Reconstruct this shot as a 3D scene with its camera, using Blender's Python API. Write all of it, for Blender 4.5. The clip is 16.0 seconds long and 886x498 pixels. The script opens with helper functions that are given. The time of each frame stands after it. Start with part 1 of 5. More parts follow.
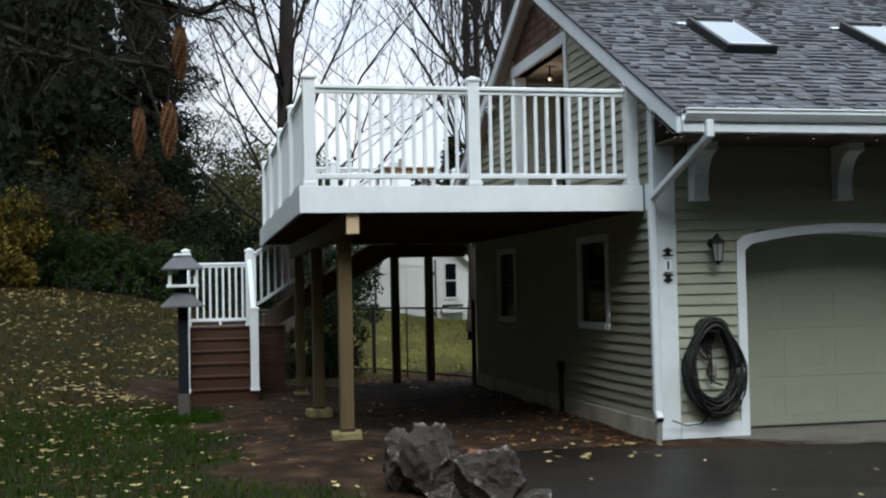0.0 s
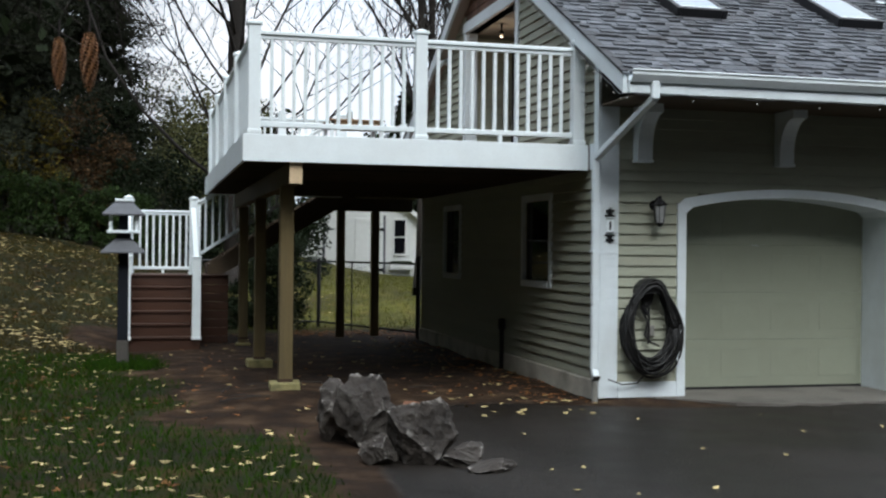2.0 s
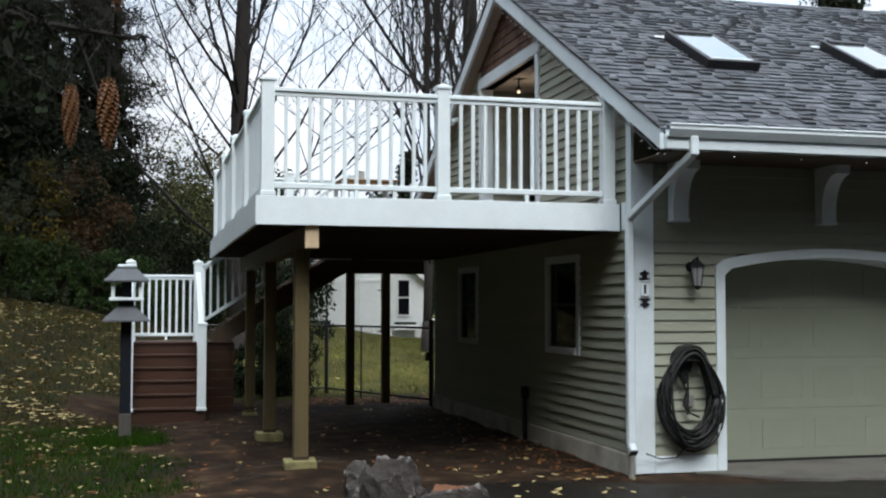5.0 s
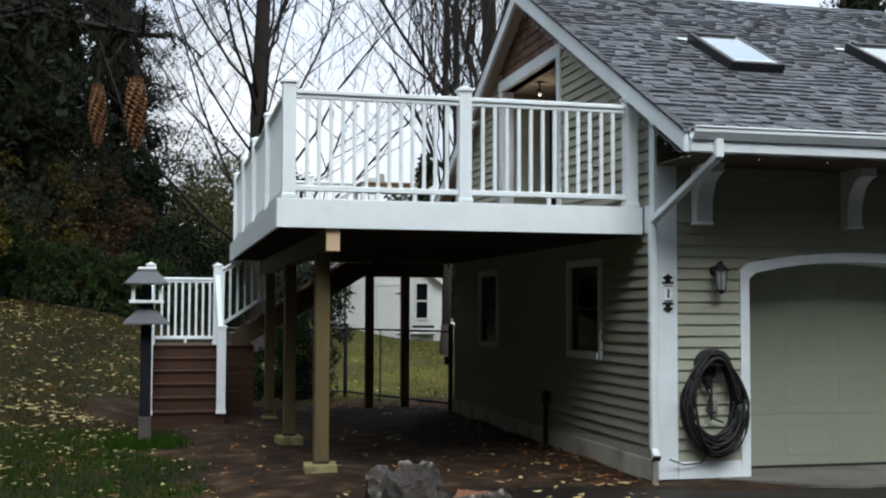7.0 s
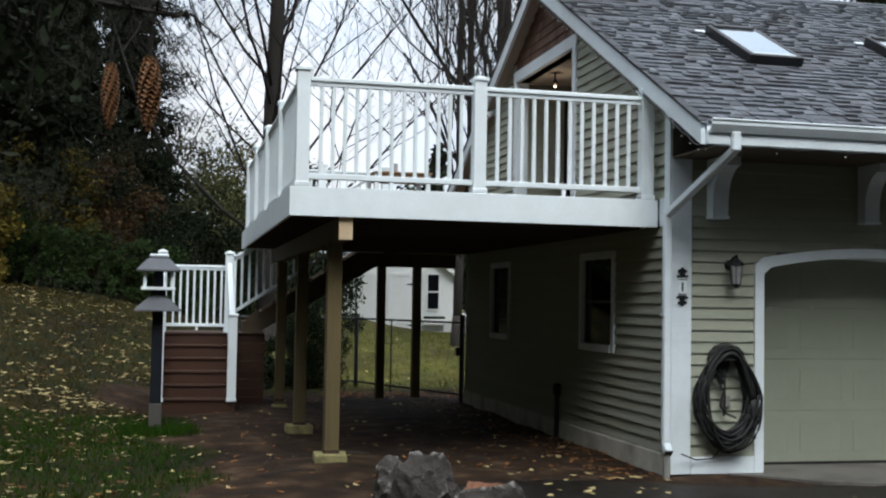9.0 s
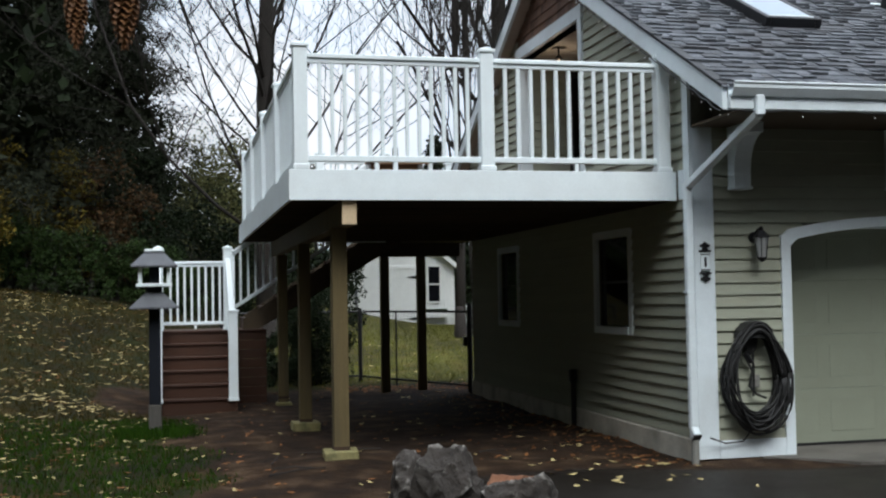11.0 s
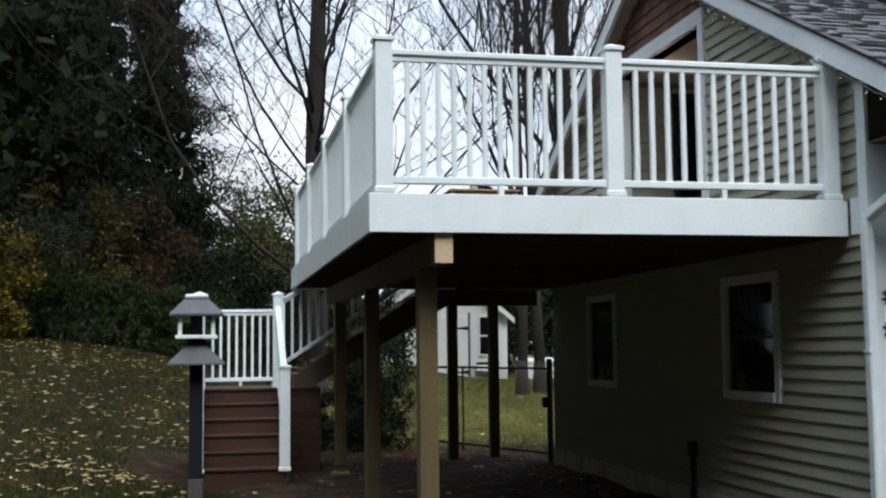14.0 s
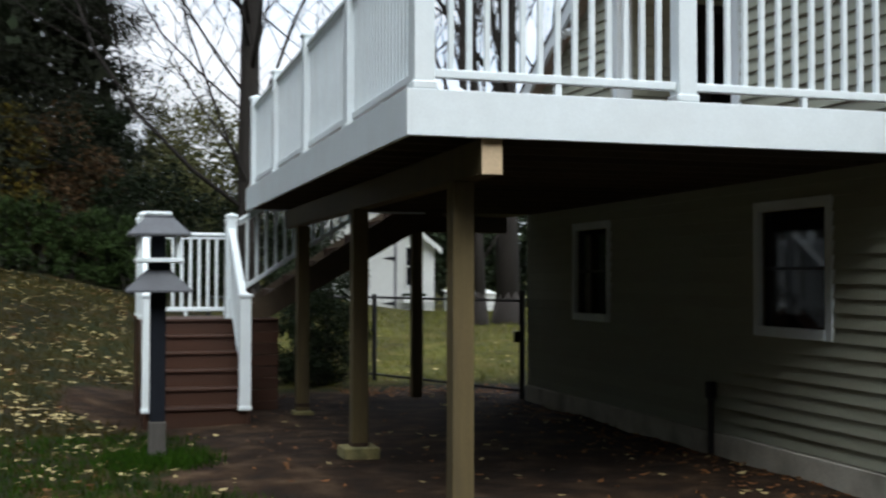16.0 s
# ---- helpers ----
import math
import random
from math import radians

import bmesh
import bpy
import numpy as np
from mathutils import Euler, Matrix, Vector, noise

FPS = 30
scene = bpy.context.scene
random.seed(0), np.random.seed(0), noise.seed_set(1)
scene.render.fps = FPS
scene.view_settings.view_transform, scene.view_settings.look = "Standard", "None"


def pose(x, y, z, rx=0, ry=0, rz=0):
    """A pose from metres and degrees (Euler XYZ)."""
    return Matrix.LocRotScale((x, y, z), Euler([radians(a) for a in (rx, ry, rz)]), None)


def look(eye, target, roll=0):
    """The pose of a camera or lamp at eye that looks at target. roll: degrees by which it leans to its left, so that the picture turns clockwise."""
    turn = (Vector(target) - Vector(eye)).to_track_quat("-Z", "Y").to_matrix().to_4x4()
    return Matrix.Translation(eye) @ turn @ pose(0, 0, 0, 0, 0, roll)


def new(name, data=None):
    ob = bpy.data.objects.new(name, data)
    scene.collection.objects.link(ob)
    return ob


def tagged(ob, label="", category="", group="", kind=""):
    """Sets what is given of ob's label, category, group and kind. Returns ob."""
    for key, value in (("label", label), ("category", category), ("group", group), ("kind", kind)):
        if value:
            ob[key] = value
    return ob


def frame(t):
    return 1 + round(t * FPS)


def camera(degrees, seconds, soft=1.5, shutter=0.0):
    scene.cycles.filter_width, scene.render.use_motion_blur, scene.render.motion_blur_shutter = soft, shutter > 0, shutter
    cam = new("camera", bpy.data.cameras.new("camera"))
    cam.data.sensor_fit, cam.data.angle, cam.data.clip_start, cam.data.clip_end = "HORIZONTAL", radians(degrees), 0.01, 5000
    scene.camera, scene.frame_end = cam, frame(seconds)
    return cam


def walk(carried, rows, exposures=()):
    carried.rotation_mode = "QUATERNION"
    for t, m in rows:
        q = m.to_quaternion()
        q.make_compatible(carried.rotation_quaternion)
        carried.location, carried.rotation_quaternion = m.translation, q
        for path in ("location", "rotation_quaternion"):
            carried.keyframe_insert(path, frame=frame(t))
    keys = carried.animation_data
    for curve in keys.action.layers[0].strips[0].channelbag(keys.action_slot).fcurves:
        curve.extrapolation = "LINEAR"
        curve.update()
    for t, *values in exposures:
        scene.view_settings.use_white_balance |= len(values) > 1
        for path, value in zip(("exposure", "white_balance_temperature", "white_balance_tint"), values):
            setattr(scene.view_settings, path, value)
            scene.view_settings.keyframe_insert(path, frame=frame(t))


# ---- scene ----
cam = camera(42.3, 16.0, soft=2.2, shutter=0.5)
PATH = [
    (0, (-4.775, -11.477, 1.628), (-4.359, -9.523, 1.701), -1.2),
    (0.5, (-4.749, -11.475, 1.614), (-4.323, -9.522, 1.679), -1.4),
    (1, (-4.745, -11.494, 1.606), (-4.287, -9.548, 1.648), -1.0),
    (1.5, (-4.715, -11.488, 1.6), (-4.221, -9.551, 1.658), -0.9),
    (2, (-4.678, -11.477, 1.581), (-4.18, -9.54, 1.581), 0.6),
    (2.5, (-4.686, -11.325, 1.552), (-4.1, -9.413, 1.574), 2.2),
    (3, (-4.742, -11.107, 1.583), (-4.065, -9.226, 1.624), 2.1),
    (3.5, (-4.738, -10.939, 1.623), (-4.207, -9.013, 1.705), 0.2),
    (6, (-4.782, -10.667, 1.671), (-4.295, -8.73, 1.775), 0.4),
    (6.5, (-4.78, -10.641, 1.669), (-4.307, -8.7, 1.769), 0.8),
    (7, (-4.791, -10.643, 1.67), (-4.319, -8.703, 1.777), 0.2),
    (7.5, (-4.775, -10.635, 1.671), (-4.313, -8.692, 1.773), 0.2),
    (8, (-4.779, -10.627, 1.668), (-4.321, -8.683, 1.77), 0.4),
    (8.5, (-4.792, -10.615, 1.673), (-4.336, -8.67, 1.767), 1.1),
    (11, (-4.778, -9.982, 1.574), (-4.319, -8.037, 1.656), -1.0),
    (11.5, (-4.808, -9.707, 1.599), (-4.157, -7.823, 1.769), 0.1),
    (12, (-4.739, -9.431, 1.596), (-4.081, -7.551, 1.776), -0.8),
    (12.5, (-4.703, -9.0, 1.623), (-4.25, -7.055, 1.719), -0.7),
    (13, (-4.753, -8.605, 1.616), (-4.177, -6.696, 1.765), 2.7),
    (13.5, (-4.801, -8.211, 1.597), (-4.235, -6.3, 1.755), 0.2),
    (14, (-4.868, -7.765, 1.633), (-4.47, -5.813, 1.804), -0.6),
    (14.5, (-5.058, -7.415, 1.611), (-4.574, -5.485, 1.815), 0.8),
    (15, (-5.138, -6.999, 1.596), (-4.637, -5.072, 1.784), 0.4),
    (15.5, (-5.262, -6.565, 1.62), (-4.815, -4.618, 1.706), -0.1),
    (16, (-5.47, -6.273, 1.605), (-4.902, -4.356, 1.657), 0.1),
]
EXPOSURES = [(0, -0.57), (1.5, -0.52), (3.0, -0.36), (4.5, -0.42), (8.5, -0.53), (11.0, -0.54), (13.5, -0.55), (16, -0.42)]
walk(cam, [(t, look(eye, target, roll)) for t, eye, target, roll in PATH], EXPOSURES)

# ---- world and light: a dim overcast afternoon ----
SUN_ELEV, SUN_AZ = radians(50), radians(185)
world = bpy.data.worlds.new("overcast_sky")
scene.world = world
world.use_nodes = True
wn, wl = world.node_tree.nodes, world.node_tree.links
wn.clear()
sky = wn.new("ShaderNodeTexSky")
sky.sky_type, sky.sun_disc = "NISHITA", False
sky.sun_elevation, sky.sun_rotation = SUN_ELEV, SUN_AZ
sky.air_density, sky.dust_density = 1.0, 4.0
hsv = wn.new("ShaderNodeHueSaturation")
hsv.inputs["Saturation"].default_value = 0.35
cloud = wn.new("ShaderNodeMixRGB")
cloud.inputs[0].default_value = 0.75
cloud.inputs[2].default_value = (7.5, 8.1, 8.9, 1)
bg = wn.new("ShaderNodeBackground")
bg.inputs["Strength"].default_value = 0.165
wo = wn.new("ShaderNodeOutputWorld")
wl.new(sky.outputs[0], hsv.inputs["Color"])
wl.new(hsv.outputs[0], cloud.inputs[1])
geo_w = wn.new("ShaderNodeTexCoord")
sep_w = wn.new("ShaderNodeSeparateXYZ")
wl.new(geo_w.outputs["Generated"], sep_w.inputs[0])
# an overcast sky is brighter towards the zenith
lum = wn.new("ShaderNodeMapRange")
lum.inputs[1].default_value, lum.inputs[2].default_value = 0.08, 1.0
lum.inputs[3].default_value, lum.inputs[4].default_value = 1.22, 2.3
wl.new(sep_w.outputs[2], lum.inputs[0])
scale_w = wn.new("ShaderNodeVectorMath")
scale_w.operation = "SCALE"
wl.new(cloud.outputs[0], scale_w.inputs[0])
wl.new(lum.outputs[0], scale_w.inputs["Scale"])
# faint cloud structure
cl = wn.new("ShaderNodeTexNoise")
cl.inputs["Scale"].default_value, cl.inputs["Detail"].default_value = 5.0, 6
wl.new(geo_w.outputs["Generated"], cl.inputs["Vector"])
tint = wn.new("ShaderNodeValToRGB")
tint.color_ramp.elements[0].position, tint.color_ramp.elements[0].color = 0.36, (0.80, 0.90, 1.0, 1)
tint.color_ramp.elements[1].position, tint.color_ramp.elements[1].color = 0.6, (1.08, 1.06, 1.04, 1)
wl.new(cl.outputs[0], tint.inputs[0])
mulw = wn.new("ShaderNodeVectorMath")
mulw.operation = "MULTIPLY"
wl.new(scale_w.outputs[0], mulw.inputs[0])
wl.new(tint.outputs[0], mulw.inputs[1])
wl.new(mulw.outputs[0], bg.inputs[0])
wl.new(bg.outputs[0], wo.inputs[0])
sun_data = bpy.data.lights.new("sun", "SUN")
sun_data.energy, sun_data.angle, sun_data.color = 2.9, radians(32), (0.96, 1.0, 1.0)
sun = new("sun", sun_data)
sun.matrix_world = look((-1.2, -14.0, 16.6), (0, 0, 0))

# ---- materials ----
def material(name, color, rough=0.7, metal=0.0, var=0.25, scale=6.0, fine=60.0, bump=0.15, rand=0.12, island=False,
             stain=None, stain_amt=0.4, stain_scale=1.2, spec=0.4, stretch=(1, 1, 1), coat=0.0):
    """Base colour with grain, broad stains and fine relief, and a slight change of tone from piece to piece."""
    m = bpy.data.materials.new(name)
    m.use_nodes = True
    n, l = m.node_tree.nodes, m.node_tree.links
    b = n["Principled BSDF"]
    b.inputs["Metallic"].default_value = metal
    b.inputs["Specular IOR Level"].default_value = spec
    b.inputs["Coat Weight"].default_value = coat
    tc = n.new("ShaderNodeTexCoord")
    mp = n.new("ShaderNodeMapping")
    mp.inputs["Scale"].default_value = stretch
    l.new(tc.outputs["Object"], mp.inputs[0])
    info = n.new("ShaderNodeObjectInfo")
    geo = n.new("ShaderNodeNewGeometry")
    add = n.new("ShaderNodeVectorMath")
    sc = n.new("ShaderNodeVectorMath")
    sc.operation = "SCALE"
    sc.inputs[0].default_value = (7.1, 3.3, 5.7)
    l.new(info.outputs["Random"], sc.inputs["Scale"])
    l.new(mp.outputs[0], add.inputs[0])
    l.new(sc.outputs[0], add.inputs[1])
    n1 = n.new("ShaderNodeTexNoise")
    n1.inputs["Scale"].default_value, n1.inputs["Detail"].default_value = scale, 5
    n2 = n.new("ShaderNodeTexNoise")
    n2.inputs["Scale"].default_value, n2.inputs["Detail"].default_value = fine, 4
    n3 = n.new("ShaderNodeTexNoise")
    n3.inputs["Scale"].default_value, n3.inputs["Detail"].default_value = stain_scale, 6
    for q in (n1, n2, n3):
        l.new(add.outputs[0], q.inputs["Vector"])
    ma = n.new("ShaderNodeMath")
    ma.operation = "MULTIPLY_ADD"
    ma.inputs[1].default_value = 0.5
    l.new(n1.outputs[0], ma.inputs[0])
    hf = n.new("ShaderNodeMath")
    hf.operation = "MULTIPLY"
    hf.inputs[1].default_value = 0.5
    l.new(n2.outputs[0], hf.inputs[0])
    l.new(hf.outputs[0], ma.inputs[2])
    mr = n.new("ShaderNodeMapRange")
    mr.inputs[1].default_value, mr.inputs[2].default_value = 0.3, 0.7
    mr.inputs[3].default_value, mr.inputs[4].default_value = 1 - var, 1 + var
    l.new(ma.outputs[0], mr.inputs[0])
    rr = n.new("ShaderNodeMapRange")
    rr.inputs[3].default_value, rr.inputs[4].default_value = 1 - rand, 1 + rand
    l.new(geo.outputs["Random Per Island"] if island else info.outputs["Random"], rr.inputs[0])
    mu = n.new("ShaderNodeMath")
    mu.operation = "MULTIPLY"
    l.new(mr.outputs[0], mu.inputs[0])
    l.new(rr.outputs[0], mu.inputs[1])
    vm = n.new("ShaderNodeVectorMath")
    vm.operation = "SCALE"
    vm.inputs[0].default_value = color[:3]
    l.new(mu.outputs[0], vm.inputs["Scale"])
    out = vm.outputs[0]
    if stain:
        sr = n.new("ShaderNodeMapRange")
        sr.inputs[1].default_value, sr.inputs[2].default_value = 0.48, 0.68
        sr.inputs[4].default_value = stain_amt
        l.new(n3.outputs[0], sr.inputs[0])
        mx = n.new("ShaderNodeMixRGB")
        mx.inputs[2].default_value = (*stain, 1)
        l.new(sr.outputs[0], mx.inputs[0])
        l.new(out, mx.inputs[1])
        out = mx.outputs[0]
    l.new(out, b.inputs["Base Color"])
    ro = n.new("ShaderNodeMapRange")
    ro.inputs[3].default_value, ro.inputs[4].default_value = max(0.03, rough - 0.12), min(1, rough + 0.12)
    l.new(n1.outputs[0], ro.inputs[0])
    l.new(ro.outputs[0], b.inputs["Roughness"])
    if bump:
        bp = n.new("ShaderNodeBump")
        bp.inputs["Strength"].default_value, bp.inputs["Distance"].default_value = bump, 0.02
        l.new(ma.outputs[0], bp.inputs["Height"])
        l.new(bp.outputs[0], b.inputs["Normal"])
    return m


WHITE = material("white_vinyl", (0.82, 0.89, 0.91), 0.42, var=0.05, bump=0.03, rand=0.02, stain=(0.72, 0.74, 0.73), stain_amt=0.25)
TRIM = material("white_painted_trim", (0.75, 0.825, 0.86), 0.5, var=0.07, bump=0.05, rand=0.03, stain=(0.5, 0.52, 0.5), stain_amt=0.3)
SIDING = material("sage_beige_siding", (0.33, 0.345, 0.27), 0.6, var=0.08, bump=0.06, rand=0.05, stain=(0.29, 0.275, 0.21), stain_amt=0.35, stretch=(1, 1, 3))
WALLCORE = material("wall_sheathing", (0.16, 0.16, 0.13), 0.9)
DOOR = material("garage_door_paint", (0.275, 0.295, 0.228), 0.5, var=0.05, bump=0.03, rand=0.02, stain=(0.25, 0.265, 0.205), stain_amt=0.4)
SHINGLE = material("grey_asphalt_shingle", (0.112, 0.121, 0.136), 0.72, spec=0.3, var=0.3, fine=140, scale=9, bump=0.5, rand=0.34, island=True, stain=(0.05, 0.043, 0.04), stain_amt=0.5)
SHINGLE1 = material("grey_asphalt_shingle_piece", (0.112, 0.121, 0.136), 0.72, spec=0.3, var=0.3, fine=140, scale=9, bump=0.5, rand=0.34, stain=(0.05, 0.043, 0.04), stain_amt=0.5)
CEDAR = material("cedar_shingle", (0.12, 0.066, 0.044), 0.8, var=0.3, bump=0.3, rand=0.3, stretch=(4, 4, 1))
LUMBER = material("treated_lumber", (0.115, 0.085, 0.036), 0.75, var=0.3, scale=3, bump=0.3, rand=0.15, stain=(0.07, 0.055, 0.03), stain_amt=0.6, stretch=(6, 6, 0.6))
FRESHCUT = material("fresh_cut_end_grain", (0.62, 0.47, 0.30), 0.8, var=0.15, bump=0.2)
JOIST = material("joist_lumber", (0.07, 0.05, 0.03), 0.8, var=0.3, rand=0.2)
COMPOSITE = material("red_brown_composite_board", (0.05, 0.019, 0.009), 0.6, var=0.22, scale=3, bump=0.2, rand=0.14, stretch=(0.6, 6, 6), stain=(0.045, 0.024, 0.016), stain_amt=0.4)
CONCRETE = material("concrete", (0.25, 0.245, 0.225), 0.85, var=0.22, bump=0.4, stain=(0.22, 0.22, 0.19), stain_amt=0.6, stain_scale=3)
APRON = material("stained_apron_concrete", (0.14, 0.13, 0.115), 0.6, var=0.25, bump=0.3, stain=(0.06, 0.052, 0.045), stain_amt=0.8, stain_scale=1.6)
FOUNDATION = material("foundation_concrete", (0.52, 0.5, 0.43), 0.85, var=0.2, bump=0.4, stain=(0.2, 0.18, 0.14), stain_amt=0.6, stain_scale=2)
MOSSY = material("pale_concrete_footing", (0.26, 0.23, 0.10), 0.9, var=0.4, bump=0.6, stain=(0.09, 0.085, 0.045), stain_amt=0.7, stain_scale=6)
BLACK = material("black_metal", (0.015, 0.015, 0.017), 0.45, metal=0.3, var=0.2, bump=0.1)
OLDWOOD = material("weathered_grey_wood", (0.075, 0.07, 0.062), 0.85, var=0.35, bump=0.4, stretch=(5, 5, 0.7))
RUBBER = material("black_rubber", (0.018, 0.018, 0.018), 0.55, var=0.3, bump=0.1)
DARKPOST = material("dark_slate_post_paint", (0.008, 0.010, 0.015), 0.7, spec=0.2, var=0.3, bump=0.2)
SLATE = material("dark_slate_roof_paint", (0.10, 0.104, 0.115), 0.5, var=0.25, bump=0.2, rand=0.1)
ROCK = material("weathered_grey_rock", (0.095, 0.09, 0.086), 0.8, var=0.55, scale=5, fine=45, bump=0.9, rand=0.12, stain=(0.035, 0.032, 0.03), stain_amt=0.8, stain_scale=2.5)
def rock_material():
    """Dark broken stone with pale worn edges and lichen."""
    m = material("broken_boulder_stone", (0.040, 0.033, 0.028), 0.85, var=0.6, scale=4, fine=40, bump=0.9, rand=0.15, stain=(0.07, 0.062, 0.054), stain_amt=0.7, stain_scale=6)
    n, l = m.node_tree.nodes, m.node_tree.links
    b = n["Principled BSDF"]
    src = b.inputs["Base Color"].links[0].from_socket
    g = n.new("ShaderNodeNewGeometry")
    r = n.new("ShaderNodeMapRange")
    r.inputs[1].default_value, r.inputs[2].default_value = 0.535, 0.60
    l.new(g.outputs["Pointiness"], r.inputs[0])
    x = n.new("ShaderNodeMixRGB")
    x.inputs[2].default_value = (0.36, 0.34, 0.31, 1)
    l.new(r.outputs[0], x.inputs[0])
    l.new(src, x.inputs[1])
    l.new(x.outputs[0], b.inputs["Base Color"])
    return m


BOULDER = rock_material()
DARKRUST = material("dark_rusted_steel", (0.045, 0.026, 0.016), 0.8, var=0.4, bump=0.3)
RUST = material("rust_brown_stone", (0.22, 0.10, 0.055), 0.9, var=0.3, bump=0.4)
BARK = material("wet_bark", (0.026, 0.021, 0.018), 0.9, var=0.5, scale=8, bump=0.7, stretch=(4, 4, 0.7))
TWIG = material("bare_twig", (0.026, 0.021, 0.018), 0.9, var=0.3, bump=0.2)
HEDGE = material("cedar_hedge_leaf", (0.026, 0.046, 0.012), 0.7, var=0.4, rand=0.5, island=True, bump=0, spec=0.12)
DARKFIR = material("dark_conifer_needles", (0.025, 0.029, 0.018), 0.9, var=0.4, rand=0.5, island=True, bump=0, spec=0.12)
SHRUB = material("dark_shrub_leaf", (0.013, 0.020, 0.008), 0.7, var=0.4, rand=0.5, island=True, bump=0, spec=0.12)
YELLOWLEAF = material("yellow_autumn_leaf", (0.10, 0.076, 0.012), 0.7, var=0.4, rand=0.45, island=True, bump=0, spec=0.12)
OLIVELEAF = material("olive_leaf", (0.13, 0.13, 0.05), 0.7, var=0.4, rand=0.45, island=True, bump=0, spec=0.12)
RUSSET = material("russet_foliage", (0.075, 0.042, 0.018), 0.7, var=0.4, rand=0.45, island=True, bump=0, spec=0.12)
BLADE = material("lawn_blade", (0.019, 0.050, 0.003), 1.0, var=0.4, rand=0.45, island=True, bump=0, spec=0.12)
BACKBLADE = material("yellow_green_lawn_blade", (0.12, 0.125, 0.022), 1.0, var=0.4, rand=0.45, island=True, bump=0, spec=0.12)
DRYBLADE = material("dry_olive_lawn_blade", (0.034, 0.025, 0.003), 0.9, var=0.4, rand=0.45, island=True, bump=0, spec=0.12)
FALLEN = material("pale_fallen_leaf", (0.46, 0.37, 0.18), 0.6, var=0.3, rand=0.45, island=True, bump=0, spec=0.12)
FALLENBROWN = material("brown_fallen_leaf", (0.17, 0.075, 0.028), 0.65, var=0.3, rand=0.5, island=True, bump=0, spec=0.12)
CONE = material("spruce_cone_scale", (0.19, 0.08, 0.024), 0.6, var=0.3, rand=0.2, island=True, bump=0.1)
SHEDPAINT = material("white_shed_paint", (0.70, 0.71, 0.68), 0.6, var=0.06, rand=0.04, bump=0.05)
SHEDROOF = material("shed_roof_shingle", (0.12, 0.12, 0.12), 0.8, var=0.3, bump=0.3)
BRICKWALL = material("distant_wall_paint", (0.25, 0.2, 0.16), 0.8)
BULB = material("clear_light_bulb", (0.75, 0.75, 0.72), 0.2, var=0.05, bump=0)
CLEAR = material("lantern_glass", (0.35, 0.36, 0.36), 0.15, var=0.1, bump=0)


def glass_dark(name, tint, rough):
    m = bpy.data.materials.new(name)
    m.use_nodes = True
    b = m.node_tree.nodes["Principled BSDF"]
    b.inputs["Base Color"].default_value = (*tint, 1)
    b.inputs["Roughness"].default_value = rough
    b.inputs["Specular IOR Level"].default_value = 0.22
    return m


WINDOWGLASS = glass_dark("window_glass", (0.006, 0.006, 0.008), 0.05)
SKYGLASS = glass_dark("skylight_glass", (0.25, 0.28, 0.30), 0.06)
SKYGLASS.node_tree.nodes["Principled BSDF"].inputs["Metallic"].default_value = 0.75
SKYGLASS.node_tree.nodes["Principled BSDF"].inputs["Base Color"].default_value = (0.42, 0.46, 0.48, 1)


def lamp_glow(name, color, strength):
    m = bpy.data.materials.new(name)
    m.use_nodes = True
    b = m.node_tree.nodes["Principled BSDF"]
    b.inputs["Emission Color"].default_value = (*color, 1)
    b.inputs["Emission Strength"].default_value = strength
    return m


GLOW = lamp_glow("warm_bulb_glow", (1.0, 0.66, 0.36), 0.9)


# ---- mesh helpers ----
def mesh_of(bm, name, mat, smooth=False):
    me = bpy.data.meshes.new(name)
    bm.normal_update()
    bm.to_mesh(me)
    bm.free()
    me.materials.append(mat)
    if smooth:
        me.shade_smooth()
    return me


def part(name, bm, mat, parent=None, label="", smooth=False):
    ob = new(name, mesh_of(bm, name, mat, smooth))
    if parent is not None:
        ob.parent = parent
    if label:
        tagged(ob, label)
    return ob


def raw(name, verts, faces, mat, parent=None, smooth=False):
    me = bpy.data.meshes.new(name)
    me.from_pydata(verts, [], faces)
    me.update()
    me.materials.append(mat)
    if smooth:
        me.shade_smooth()
    ob = new(name, me)
    if parent is not None:
        ob.parent = parent
    return ob


def thing(name, label, category, group="", kind="", at=(0, 0, 0)):
    ob = new(name)
    ob.location = at
    ob.empty_display_size = 0.1
    return tagged(ob, label, category, group, kind)


def bevel(bm, w):
    if w:
        bmesh.ops.bevel(bm, geom=bm.edges[:], offset=w, segments=1, affect="EDGES")
    return bm


def box(x0, x1, y0, y1, z0, z1, w=0.0, bm=None):
    own = bm is None
    bm = bmesh.new() if own else bm
    v = bmesh.ops.create_cube(bm, size=1)["verts"]
    for p in v:
        p.co = Vector(((x0 + x1) / 2 + p.co.x * (x1 - x0), (y0 + y1) / 2 + p.co.y * (y1 - y0), (z0 + z1) / 2 + p.co.z * (z1 - z0)))
    if own:
        bevel(bm, w)
    return bm


